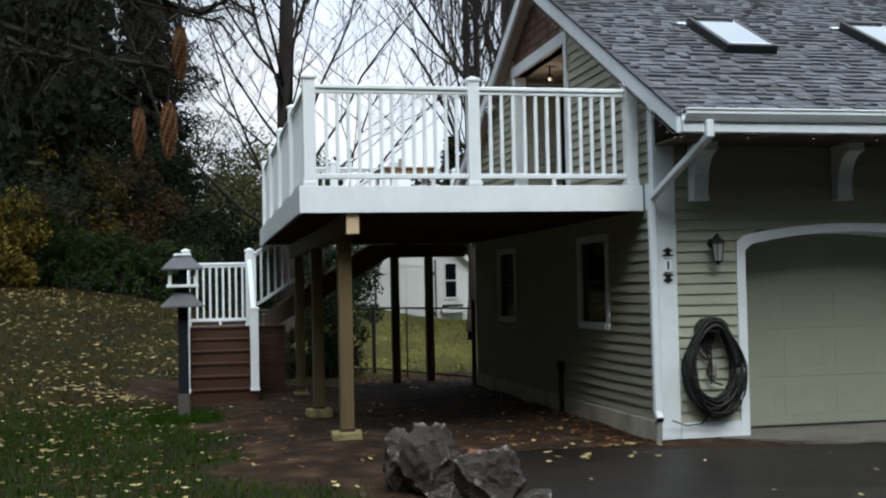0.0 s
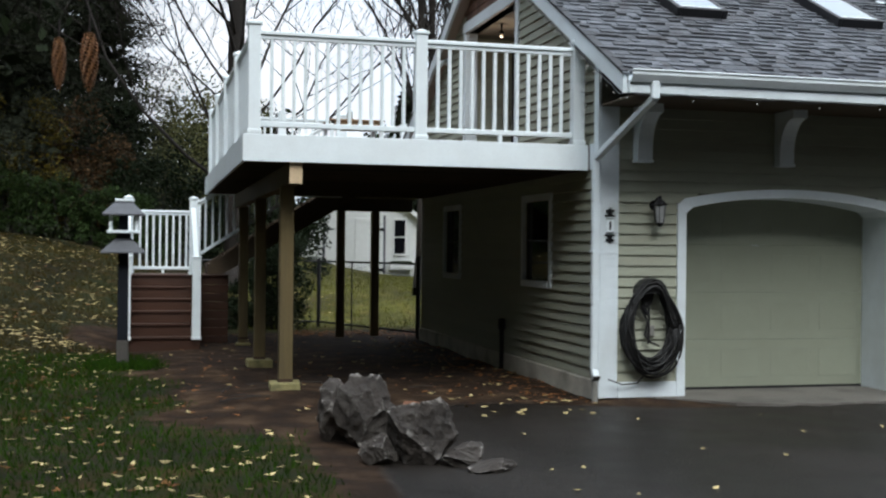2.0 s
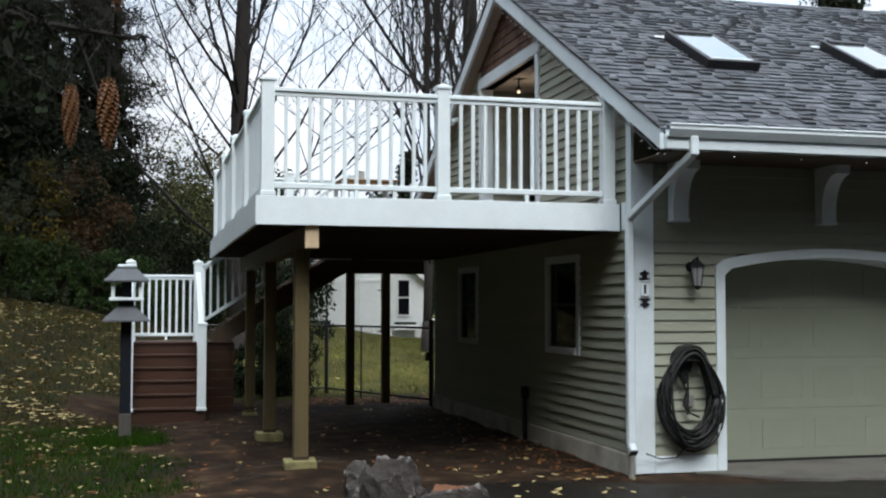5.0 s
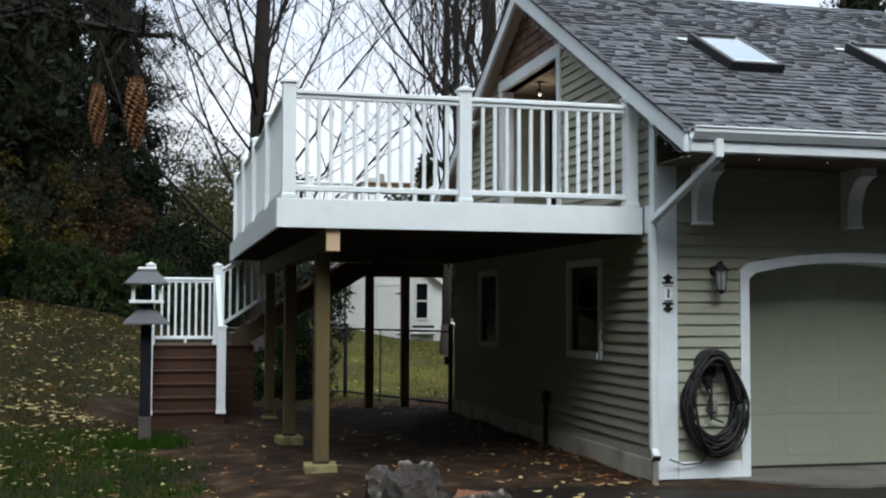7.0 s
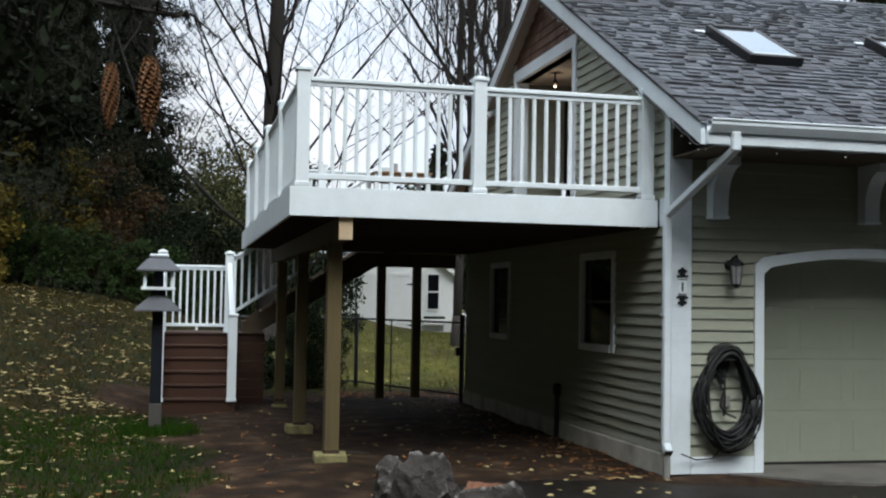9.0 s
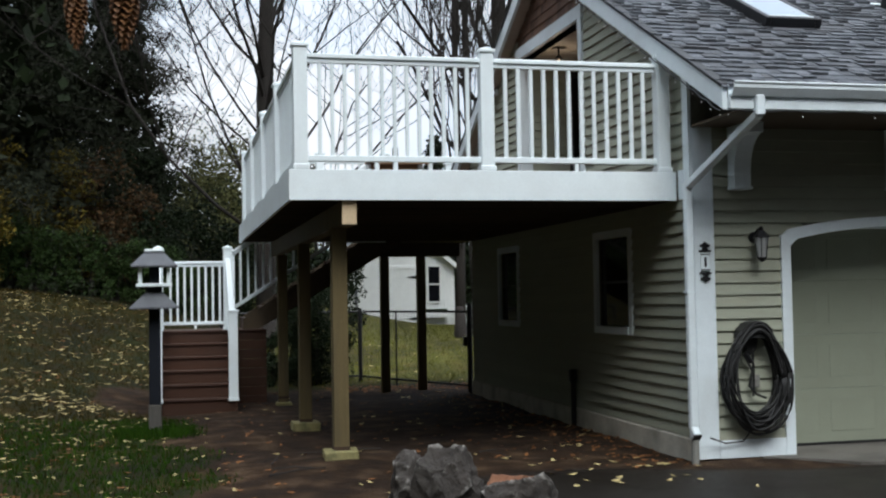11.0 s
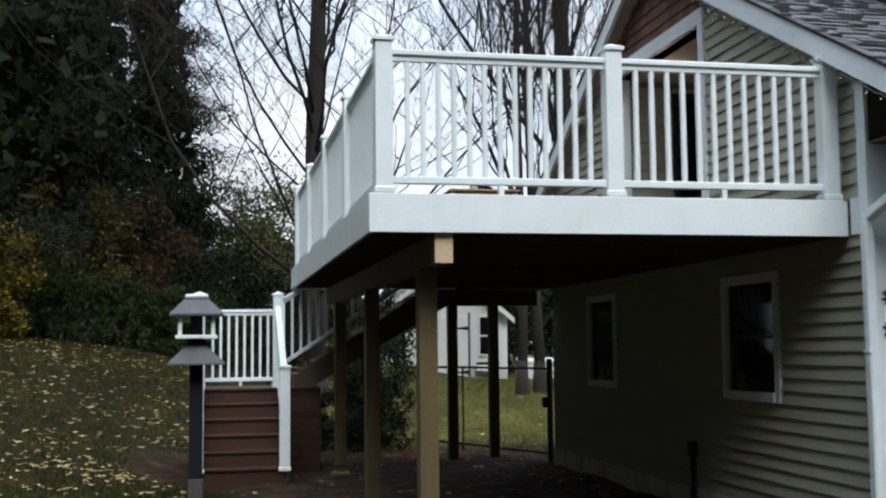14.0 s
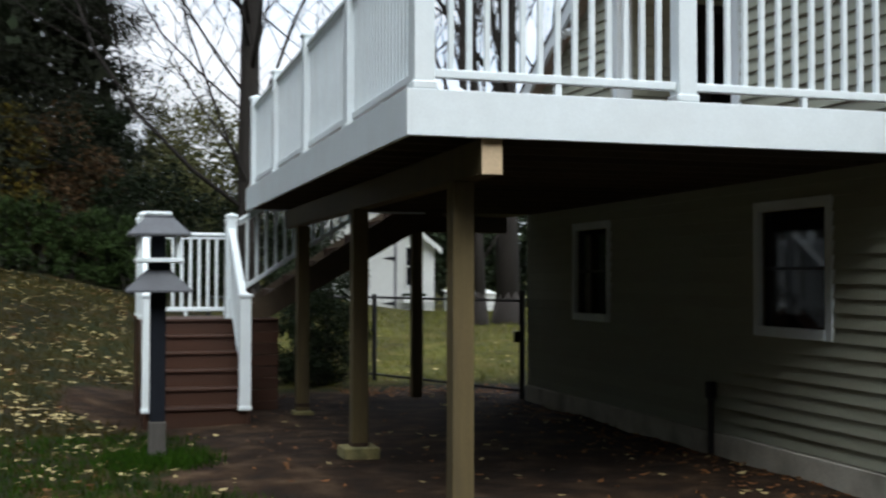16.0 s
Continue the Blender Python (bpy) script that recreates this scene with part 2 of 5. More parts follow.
def prism(profile, axis, a, b, w=0.0, bm=None):
    """A profile of pairs drawn across `axis` from a to b. Pairs are (y, z) for x, (x, z) for y, (x, y) for z."""
    own = bm is None
    bm = bmesh.new() if own else bm

    def at(p, q):
        return {"x": (q, p[0], p[1]), "y": (p[0], q, p[1]), "z": (p[0], p[1], q)}[axis]
    va = [bm.verts.new(at(p, a)) for p in profile]
    vb = [bm.verts.new(at(p, b)) for p in profile]
    k = len(profile)
    bm.faces.new(va)
    bm.faces.new(vb[::-1])
    for i in range(k):
        bm.faces.new((va[i], vb[i], vb[(i + 1) % k], va[(i + 1) % k]))
    bmesh.ops.recalc_face_normals(bm, faces=bm.faces[:])
    if own:
        bevel(bm, w)
    return bm


def tube(points, radius, sides=6, bm=None, taper=None):
    """A round bar along points."""
    bm = bmesh.new() if bm is None else bm
    rings = []
    pts = [Vector(p) for p in points]
    for i, p in enumerate(pts):
        d = (pts[min(i + 1, len(pts) - 1)] - pts[max(i - 1, 0)]).normalized()
        u = d.cross(Vector((0, 0, 1)) if abs(d.z) < 0.9 else Vector((1, 0, 0))).normalized()
        v = d.cross(u)
        r = radius if taper is None else radius + (taper - radius) * i / (len(pts) - 1)
        rings.append([bm.verts.new(p + (u * math.cos(a) + v * math.sin(a)) * r) for a in (2 * math.pi * k / sides for k in range(sides))])
    for a, b in zip(rings, rings[1:]):
        for k in range(sides):
            bm.faces.new((a[k], a[(k + 1) % sides], b[(k + 1) % sides], b[k]))
    bm.faces.new(rings[0][::-1])
    bm.faces.new(rings[-1])
    return bm


def bar(p, q, wid, hgt, w=0.0):
    """A square bar from p to q, upright across its height."""
    p, q = Vector(p), Vector(q)
    d = (q - p).normalized()
    side = d.cross(Vector((0, 0, 1)))
    side = side.normalized() if side.length > 0.01 else Vector((1, 0, 0))
    up = side.cross(d).normalized()
    bm = bmesh.new()
    ends = []
    for c in (p, q):
        ends.append([bm.verts.new(c + side * sx * wid / 2 + up * sz * hgt / 2) for sx, sz in ((-1, -1), (1, -1), (1, 1), (-1, 1))])
    a, b = ends
    bm.faces.new(a[::-1])
    bm.faces.new(b)
    for k in range(4):
        bm.faces.new((a[k], a[(k + 1) % 4], b[(k + 1) % 4], b[k]))
    bmesh.ops.recalc_face_normals(bm, faces=bm.faces[:])
    return bevel(bm, w)


def smooth_step(a, b, v):
    t = max(0.0, min(1.0, (v - a) / (b - a)))
    return t * t * (3 - 2 * t)


def ground_z(x, y):
    """The lawn rises gently behind the house and towards the hedge."""
    d = -(x + 5.0) * 0.7 + (y - 6.0) * 0.30
    hill = smooth_step(0.5, 6.5, d)
    z = 1.9 * hill + 0.5 * smooth_step(10, 19, y) * (1 - hill)
    z += 0.09 * math.exp(-((x + 3.25) ** 2 + (y - 0.8) ** 2) / 0.8)
    if y < 3 and x < -4:
        z += 0.10 * smooth_step(-4, -9, x)
    return z


# ---- ground: one sheet of lawn, bare dirt, wet asphalt ----
def ground_material():
    m = bpy.data.materials.new("lawn_dirt_asphalt")
    m.use_nodes = True
    n, l = m.node_tree.nodes, m.node_tree.links
    b = n["Principled BSDF"]
    at = n.new("ShaderNodeVertexColor")
    at.layer_name = "cover"
    sep = n.new("ShaderNodeSeparateColor")
    l.new(at.outputs[0], sep.inputs[0])
    tc = n.new("ShaderNodeTexCoord")

    def noise_at(s, d=5):
        q = n.new("ShaderNodeTexNoise")
        q.inputs["Scale"].default_value, q.inputs["Detail"].default_value = s, d
        l.new(tc.outputs["Object"], q.inputs["Vector"])
        return q

    def ramp(src, stops):
        r = n.new("ShaderNodeValToRGB")
        while len(r.color_ramp.elements) < len(stops):
            r.color_ramp.elements.new(0.5)
        for e, (p, c) in zip(r.color_ramp.elements, stops):
            e.position, e.color = p, (*c, 1)
        l.new(src, r.inputs[0])
        return r

    def mix(fac, a, c):
        q = n.new("ShaderNodeMixRGB")
        l.new(fac, q.inputs[0])
        l.new(a, q.inputs[1])
        l.new(c, q.inputs[2])
        return q
    big, mid, fine = noise_at(0.55), noise_at(3.0, 8), noise_at(40.0, 6)
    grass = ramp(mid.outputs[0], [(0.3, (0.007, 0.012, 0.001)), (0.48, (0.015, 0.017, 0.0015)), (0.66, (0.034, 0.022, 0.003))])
    # back lawn: a paler, yellower ramp mixed in by position
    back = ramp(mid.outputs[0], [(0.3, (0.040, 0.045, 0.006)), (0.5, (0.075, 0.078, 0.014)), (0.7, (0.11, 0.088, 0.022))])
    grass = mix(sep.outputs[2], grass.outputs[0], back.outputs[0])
    dirt = ramp(mid.outputs[0], [(0.28, (0.009, 0.005, 0.0025)), (0.5, (0.026, 0.0135, 0.006)), (0.72, (0.080, 0.052, 0.030))])
    asph = ramp(fine.outputs[0], [(0.3, (0.009, 0.0078, 0.0066)), (0.55, (0.018, 0.0155, 0.0132)), (0.75, (0.050, 0.043, 0.036))])

    def soft(channel, spread):
        a = n.new("ShaderNodeMath")
        a.operation = "MULTIPLY_ADD"
        a.inputs[1].default_value = spread
        l.new(mid.outputs[0], a.inputs[0])
        l.new(channel, a.inputs[2])
        r = n.new("ShaderNodeMapRange")
        r.inputs[1].default_value, r.inputs[2].default_value = 0.5 + spread * 0.5 - 0.12, 0.5 + spread * 0.5 + 0.12
        l.new(a.outputs[0], r.inputs[0])
        return r.outputs[0]
    c1 = mix(soft(sep.outputs[0], 0.7), grass.outputs[0], dirt.outputs[0])
    fa = soft(sep.outputs[1], 0.35)
    c2 = mix(fa, c1.outputs[0], asph.outputs[0])
    wet = n.new("ShaderNodeMixRGB")
    wet.blend_type = "MULTIPLY"
    wr = ramp(big.outputs[0], [(0.35, (0.55, 0.48, 0.42)), (0.65, (1.25, 1.2, 1.12))])
    wet.inputs[0].default_value = 1
    l.new(c2.outputs[0], wet.inputs[1])
    l.new(wr.outputs[0], wet.inputs[2])
    l.new(wet.outputs[0], b.inputs["Base Color"])
    ro = n.new("ShaderNodeMapRange")
    ro.inputs[1].default_value, ro.inputs[2].default_value = 0.35, 0.65
    ro.inputs[3].default_value, ro.inputs[4].default_value = 0.34, 0.62
    l.new(big.outputs[0], ro.inputs[0])
    rm = n.new("ShaderNodeMixRGB")
    rm.inputs[1].default_value = (1.0, 1.0, 1.0, 1)
    b.inputs["Specular IOR Level"].default_value = 0.25
    l.new(fa, rm.inputs[0])
    l.new(ro.outputs[0], rm.inputs[2])
    l.new(rm.outputs[0], b.inputs["Roughness"])
    bp = n.new("ShaderNodeBump")
    bp.inputs["Strength"].default_value, bp.inputs["Distance"].default_value = 0.6, 0.03
    l.new(fine.outputs[0], bp.inputs["Height"])
    l.new(bp.outputs[0], b.inputs["Normal"])
    return m


def cover_at(x, y):
    """How far the ground is bare dirt and how far it is asphalt."""
    edge = -4.6 + 0.25 * math.sin(y * 1.3) + 0.2 * math.sin(y * 3.1 + 1)
    if y > 5.5:
        edge = -4.6 - 0.55 * (min(y, 8) - 5.5)
    dirt = smooth_step(edge - 0.45, edge + 0.45, x) * smooth_step(-3.0, -1.0, y - 0.9 * (-3.4 - min(x, -3.4)) - 0.0) * (1 - smooth_step(9.3, 10.6, y))
    if y < 0.5:
        dirt = max(dirt, smooth_step(-3.7, -3.2, x))
    asph = smooth_step(-3.25, -2.75, x - 0.06 * (y + 3)) * (1 - smooth_step(-1.2, 0.2, y + 0.25 * math.sin(x * 1.7) - 0.18 * max(-x, 0)))
    return dirt, asph


def build_ground():
    xs = sorted({*np.round(np.arange(-12, 12.01, 0.2), 2), *np.linspace(-60, -12, 20), *np.linspace(12, 60, 20), -1500.0, -400.0, -150.0, 150.0, 400.0, 1500.0})
    ys = sorted({*np.round(np.arange(-14, 14.01, 0.2), 2), *np.linspace(14, 70, 40), *np.linspace(-40, -14, 8), -1500.0, -300.0, -100.0, 110.0, 300.0, 1500.0})
    verts, cols = [], []
    for y in ys:
        for x in xs:
            z = ground_z(max(-40, min(40, x)), max(-40, min(60, y)))
            d, a = cover_at(x, y)
            if abs(x) < 14 and -14 < y < 14:
                z += (1 - a) * 0.03 * (noise.noise(Vector((x * 0.9, y * 0.9, 0))) + 0.5 * noise.noise(Vector((x * 2.7, y * 2.7, 3)))) - 0.02
            verts.append((x, y, z))
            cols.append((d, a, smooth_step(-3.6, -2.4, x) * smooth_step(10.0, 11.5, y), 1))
    w = len(xs)
    faces = [(j * w + i, j * w + i + 1, (j + 1) * w + i + 1, (j + 1) * w + i) for j in range(len(ys) - 1) for i in range(w - 1)]
    g = raw("ground", verts, faces, ground_material(), smooth=True)
    layer = g.data.color_attributes.new("cover", "FLOAT_COLOR", "POINT")
    layer.data.foreach_set("color", [c for q in cols for c in q])
    tagged(g, "leaf-strewn lawn, bare dirt and wet asphalt drive", "ground", kind="structure")


build_ground()
def apron_slab():
    """Concrete strip with a ragged outer edge where the asphalt laps over it."""
    xs = [0.62 + 0.11 * i for i in range(82)]
    front = [-0.78 + 0.16 * noise.noise(Vector((x * 1.1, 2, 0))) + 0.09 * noise.noise(Vector((x * 4.3, 7, 0))) + 0.7 * (1 - smooth_step(0.6, 1.5, x)) for x in xs]
    bm = bmesh.new()
    for (a, fa), (b, fb) in zip(zip(xs, front), list(zip(xs, front))[1:]):
        prism([(a, fa), (b, fb), (b, 0.9), (a, 0.9)], "z", -0.12, 0.006, bm=bm)
    bmesh.ops.remove_doubles(bm, verts=bm.verts[:], dist=0.001)
    return bm


apron = part("pavement", apron_slab(), APRON)
tagged(apron, "pale concrete apron before the garage doors", "pavement", kind="structure")
# ---- house ----
DEPTH, LONG = 8.14, 9.5
RIDGE_Y, RIDGE_Z, EAVE_Y, EAVE_Z, OVER = 4.07, 6.07, -1.11, 3.31, -0.2
PITCH = (RIDGE_Z - EAVE_Z) / (RIDGE_Y - EAVE_Y)
LAP = 0.114


def roof_z(y):
    return RIDGE_Z - PITCH * abs(y - RIDGE_Y)


house_side = tagged(new("wall_west"), "sage beige lap-sided gable wall with two dark windows", "wall", kind="structure")
house_front = tagged(new("wall_south"), "sage beige lap-sided garage wall with white trim", "wall", kind="structure")


def front_core():
    bm = bmesh.new()
    for x0, x1 in ((0.06, 1.0), (3.55, 4.26), (6.81, LONG)):
        box(x0, x1, 0.0, 0.16, 0.0, 3.2, bm=bm)
    for x0, x1 in ((1.0, 3.55), (4.26, 6.81)):
        box(x0, x1, 0.0, 0.16, 2.2, 3.2, bm=bm)
    return bm


part("wall_core", front_core(), WALLCORE, house_front)


def side_core():
    bm = bmesh.new()
    y0, y1 = 0.0, DEPTH
    for a, b, z0, z1 in ((y0, 1.5, 0, 2.7), (2.44, 5.58, 0, 2.7), (6.46, y1, 0, 2.7), (1.5, 2.44, 0, 1.2), (1.5, 2.44, 2.18, 2.7), (5.58, 6.46, 0, 1.2), (5.58, 6.46, 2.18, 2.7)):
        box(0.0, 0.14, a, b, z0, z1, bm=bm)
    for a, b in ((0.0, 2.84), (5.30, DEPTH)):
        prism([(a, 2.7), (b, 2.7), (b, roof_z(b) - 0.16), (a, roof_z(a) - 0.16)], "x", 0.0, 0.14, bm=bm)
    prism([(2.84, 4.86), (5.30, 4.86), (5.30, roof_z(5.3) - 0.16), (RIDGE_Y, RIDGE_Z - 0.16), (2.84, roof_z(2.84) - 0.16)], "x", 0.0, 0.14, bm=bm)
    return bm


part("wall_core", side_core(), WALLCORE, house_side)

BOARDS = {}


def board(parent, plane, u0, u1, z, u0t=None, u1t=None, base=0.0, mat=None, h=LAP):
    """One tapered lap board. plane 'x': on the wall that faces west, u is y; 'y': on the wall that faces south, u is x."""
    u0t = u0 if u0t is None else u0t
    u1t = u1 if u1t is None else u1t
    key = (plane, round(u1 - u0, 3), round(u0t - u0, 3), round(u1t - u0, 3), h, mat)
    if key not in BOARDS:
        prof = ((0.0, 0.0), (0.032, 0.0), (0.032, 0.008), (0.008, h + 0.012), (0.0, h + 0.012))
        v = []
        for a, b in ((0.0, u0t - u0), (u1 - u0, u1t - u0)):
            for o, zz in prof:
                f = min(1.0, zz / h)
                u = a + (b - a) * f
                v.append((-o, u, zz) if plane == "x" else (u, -o, zz))
        f = [(0, 1, 2, 3, 4), (9, 8, 7, 6, 5)] + [(i, 5 + i, 5 + (i + 1) % 5, (i + 1) % 5) for i in range(5)]
        me = bpy.data.meshes.new("siding_board")
        me.from_pydata(v, [], f)
        me.update()
        me.materials.append(mat or SIDING)
        BOARDS[key] = me
    ob = new("siding_board", BOARDS[key])
    ob.location = (base, u0, z) if plane == "x" else (u0, base, z)
    ob.parent = parent


def cut(spans, holes):
    out = []
    for a, b in spans:
        segs = [(a, b)]
        for c, d in holes:
            segs = [s for p, q in segs for s in ((p, min(q, c)), (max(p, d), q)) if s[1] - s[0] > 0.03]
        out += segs
    return out


z = 0.17
while z < 3.1:
    holes = [(0.9, 3.65), (4.16, 6.91)] if z < 2.10 else ([(1.15, 3.4), (4.4, 6.66)] if z < 2.2 else [])
    for a, b in cut([(0.21, LONG)], holes):
        board(house_front, "y", a, b, z)
    z += LAP
z = 0.20
while z < 2.46:
    holes = [(1.41, 2.53), (5.49, 6.55)] if 1.06 < z < 2.2 else []
    for a, b in cut([(0.02, DEPTH)], holes):
        board(house_side, "x", a, b, z)
    z += LAP
z = 2.74
while z < 5.2:
    lo = RIDGE_Y - (RIDGE_Z - 0.14 - z) / PITCH
    hi = RIDGE_Y - (RIDGE_Z - 0.14 - z - LAP) / PITCH
    a, at = max(0.02, lo), max(0.02, hi)
    if at < 2.75:
        board(house_side, "x", a, 2.76, z, at, 2.76)
        board(house_side, "x", 5.38, 2 * RIDGE_Y - a, z, 5.38, 2 * RIDGE_Y - at)
    z += LAP

# foundation strip and white trim
tagged(part("foundation", box(-0.05, 0.1, 0.02, DEPTH, -0.15, 0.19, 0.008), FOUNDATION), "pale concrete foundation strip along the siding", "foundation", kind="structure")
corner = thing("trim", "white corner board and skirting of the garage wall", "trim", kind="structure")
part("corner_board", box(0.0, 0.21, -0.035, 0.03, 0.0, 3.13, 0.004), TRIM, corner)
part("corner_board", box(-0.035, 0.0, -0.035, 0.09, 0.0, 3.62, 0.004), TRIM, corner)
part("skirting", box(0.212, 0.90, -0.04, 0.0, 0.0, 0.17, 0.004), TRIM, corner)
part("skirting", box(3.652, 4.158, -0.04, 0.0, 0.0, 0.17, 0.004), TRIM, corner)
part("skirting", box(6.912, LONG, -0.04, 0.0, 0.0, 0.17, 0.004), TRIM, corner)
part("ledger_trim", box(-0.04, 0.0, 0.1, 0.2, 2.46, 2.74, 0.004), TRIM, corner)


def garage_door(name, x0, x1):
    d = thing(name, "closed sage beige sectional garage door in a white arched surround", "garage door", kind="structure")
    k, t = 32, 0.1

    def arc(u):
        return 2.05 + 0.14 * (1 - u * u) - 0.05 * max(0.0, (abs(u) - 0.93) / 0.07) ** 2
    inner = [(x0 + (x1 - x0) * i / k, arc(2 * i / k - 1)) for i in range(k + 1)]
    outer = [(x0 - t + (x1 - x0 + 2 * t) * i / k, arc(2 * i / k - 1) + 0.095) for i in range(k + 1)]
    bm = bmesh.new()
    for i in range(k):
        prism([inner[i], inner[i + 1], outer[i + 1], outer[i]], "y", -0.045, 0.0, bm=bm)
    part("arch_trim", bm, TRIM, d)
    part("jamb_trim", prism([(x0 - t, 0.0), (x0, 0.0), inner[0], outer[0]], "y", -0.045, 0.0), TRIM, d)
    part("jamb_trim", prism([(x1, 0.0), (x1 + t, 0.0), outer[-1], inner[-1]], "y", -0.045, 0.0), TRIM, d)
    part("jamb", box(x0 - 0.03, x0 + 0.002, 0.0, 0.55, 0.0, 2.0, 0.003), TRIM, d)
    part("jamb", box(x1 - 0.002, x1 + 0.03, 0.0, 0.55, 0.0, 2.0, 0.003), TRIM, d)
    bm = bmesh.new()
    for i in range(k):
        a, b = inner[i], inner[i + 1]
        prism([a, b, (b[0], b[1] + 0.03), (a[0], a[1] + 0.03)], "y", 0.0, 0.55, bm=bm)
    part("arch_soffit", bm, TRIM, d)
    for r in range(4):
        z0 = 0.03 + r * 0.545
        panel = part("door_panel", box(x0, x1, 0.48, 0.53, z0, z0 + 0.543, 0.003), DOOR, d)
        for c in range(4):
            w = (x1 - x0) / 4
            a = x0 + c * w + 0.07
            part("raised_panel", box(a, a + w - 0.14, 0.477, 0.482, z0 + 0.11, z0 + 0.43, 0.0045), DOOR, panel)
    part("bottom_seal", box(x0, x1, 0.475, 0.52, 0.004, 0.034), RUBBER, d, "black rubber bottom seal")
    part("header_void", box(x0, x1, 0.54, 0.58, 2.0, 2.4), DOOR, d)


garage_door("door_1", 1.0, 3.55)
garage_door("door_2", 4.26, 6.81)


def side_window(name, y0, y1, z0, z1):
    w = thing(name, "dark double-hung window in a pale painted frame", "window", kind="structure")
    t = 0.085
    part("window_frame", box(-0.045, 0.0, y0, y0 + t, z0, z1, 0.004), TRIM, w)
    part("window_frame", box(-0.045, 0.0, y1 - t, y1, z0, z1, 0.004), TRIM, w)
    part("window_frame", box(-0.045, 0.0, y0 + t, y1 - t, z1 - t, z1, 0.004), TRIM, w)
    part("window_sill", box(-0.06, 0.0, y0 + t, y1 - t, z0, z0 + t, 0.004), TRIM, w)
    part("pane", box(0.02, 0.03, y0 + t, y1 - t, z0 + t, z1 - t), WINDOWGLASS, w)
    part("window_sash", box(0.012, 0.04, y0 + t, y1 - t, (z0 + z1) / 2 - 0.015, (z0 + z1) / 2 + 0.015), BLACK, w)
    # black sheet added behind the pane for the darkness of the room
    part("blind", box(0.13, 0.14, y0, y1, z0, z1), BLACK, w, "black sheet standing in for the unlit room")


side_window("window_1", 1.41, 2.53, 1.12, 2.27)
side_window("window_2", 5.49, 6.55, 1.12, 2.27)

# recessed balcony in the gable
alcove = thing("wall_alcove", "recessed upper porch with siding, dark door and dim ceiling", "wall", kind="structure")
part("alcove_back", box(1.5, 1.6, 2.7, 5.5, 2.7, 4.95), WALLCORE, alcove)
part("alcove_side", box(0.14, 1.5, 2.70, 2.80, 2.7, 4.95), WALLCORE, alcove)
part("alcove_side", box(0.14, 1.5, 5.34, 5.44, 2.7, 4.95), WALLCORE, alcove)
CEILTAN = material("tan_porch_ceiling", (0.46, 0.40, 0.33), 0.8, var=0.1)
tagged(part("ceiling", box(0.14, 1.5, 2.8, 5.34, 4.86, 4.9), CEILTAN), "tan boarded porch ceiling", "ceiling", kind="structure")
tagged(part("floor", box(-0.02, 1.5, 2.8, 5.34, 2.6, 2.72), JOIST), "dark porch floor", "floor", kind="structure")
z = 2.74
while z < 4.84:
    for a, b in cut([(2.8, 5.34)], []):
        board(alcove, "x", a, b, z, base=1.5)
    z += LAP
for i in range(18):
    ob = new("siding_board", bpy.data.meshes.new("siding_board"))
    ob.data.from_pydata([(0.14, 5.34, 0), (0.14, 5.314, 0), (1.5, 5.314, 0), (1.5, 5.34, 0), (0.14, 5.34, LAP), (0.14, 5.332, LAP), (1.5, 5.332, LAP), (1.5, 5.34, LAP)], [],
                        [(0, 1, 2, 3), (4, 7, 6, 5), (0, 4, 5, 1), (1, 5, 6, 2), (2, 6, 7, 3), (3, 7, 4, 0)])
    ob.data.materials.append(SIDING)
    ob.location.z = 2.74 + i * LAP
    ob.parent = alcove
porch_door = thing("door_3", "dark glazed double door in the recessed porch", "door", kind="structure")
part("leaf", box(0.70, 1.05, 5.27, 5.312, 2.74, 4.72, 0.006), BLACK, porch_door)
part("leaf", box(1.06, 1.42, 5.27, 5.312, 2.74, 4.72, 0.006), BLACK, porch_door)
part("pane", box(0.76, 0.99, 5.262, 5.272, 2.95, 4.62), WINDOWGLASS, porch_door)
part("pane", box(1.12, 1.36, 5.262, 5.272, 2.95, 4.62), WINDOWGLASS, porch_door)
opening = thing("porch_trim", "white posts and header round the recessed porch", "trim", kind="structure")
part("post", box(-0.05, 0.14, 2.75, 2.87, 2.72, 4.86, 0.004), TRIM, opening)
part("post", box(-0.05, 0.14, 5.27, 5.39, 2.72, 4.86, 0.004), TRIM, opening)
part("header", box(-0.055, 0.14, 2.73, 5.41, 4.86, 5.02, 0.004), TRIM, opening)
# cedar shingles in the peak
peak = thing("gable_shingles", "weathered brown cedar shingles in the gable peak", "wall", kind="structure")
z, row = 5.03, 0
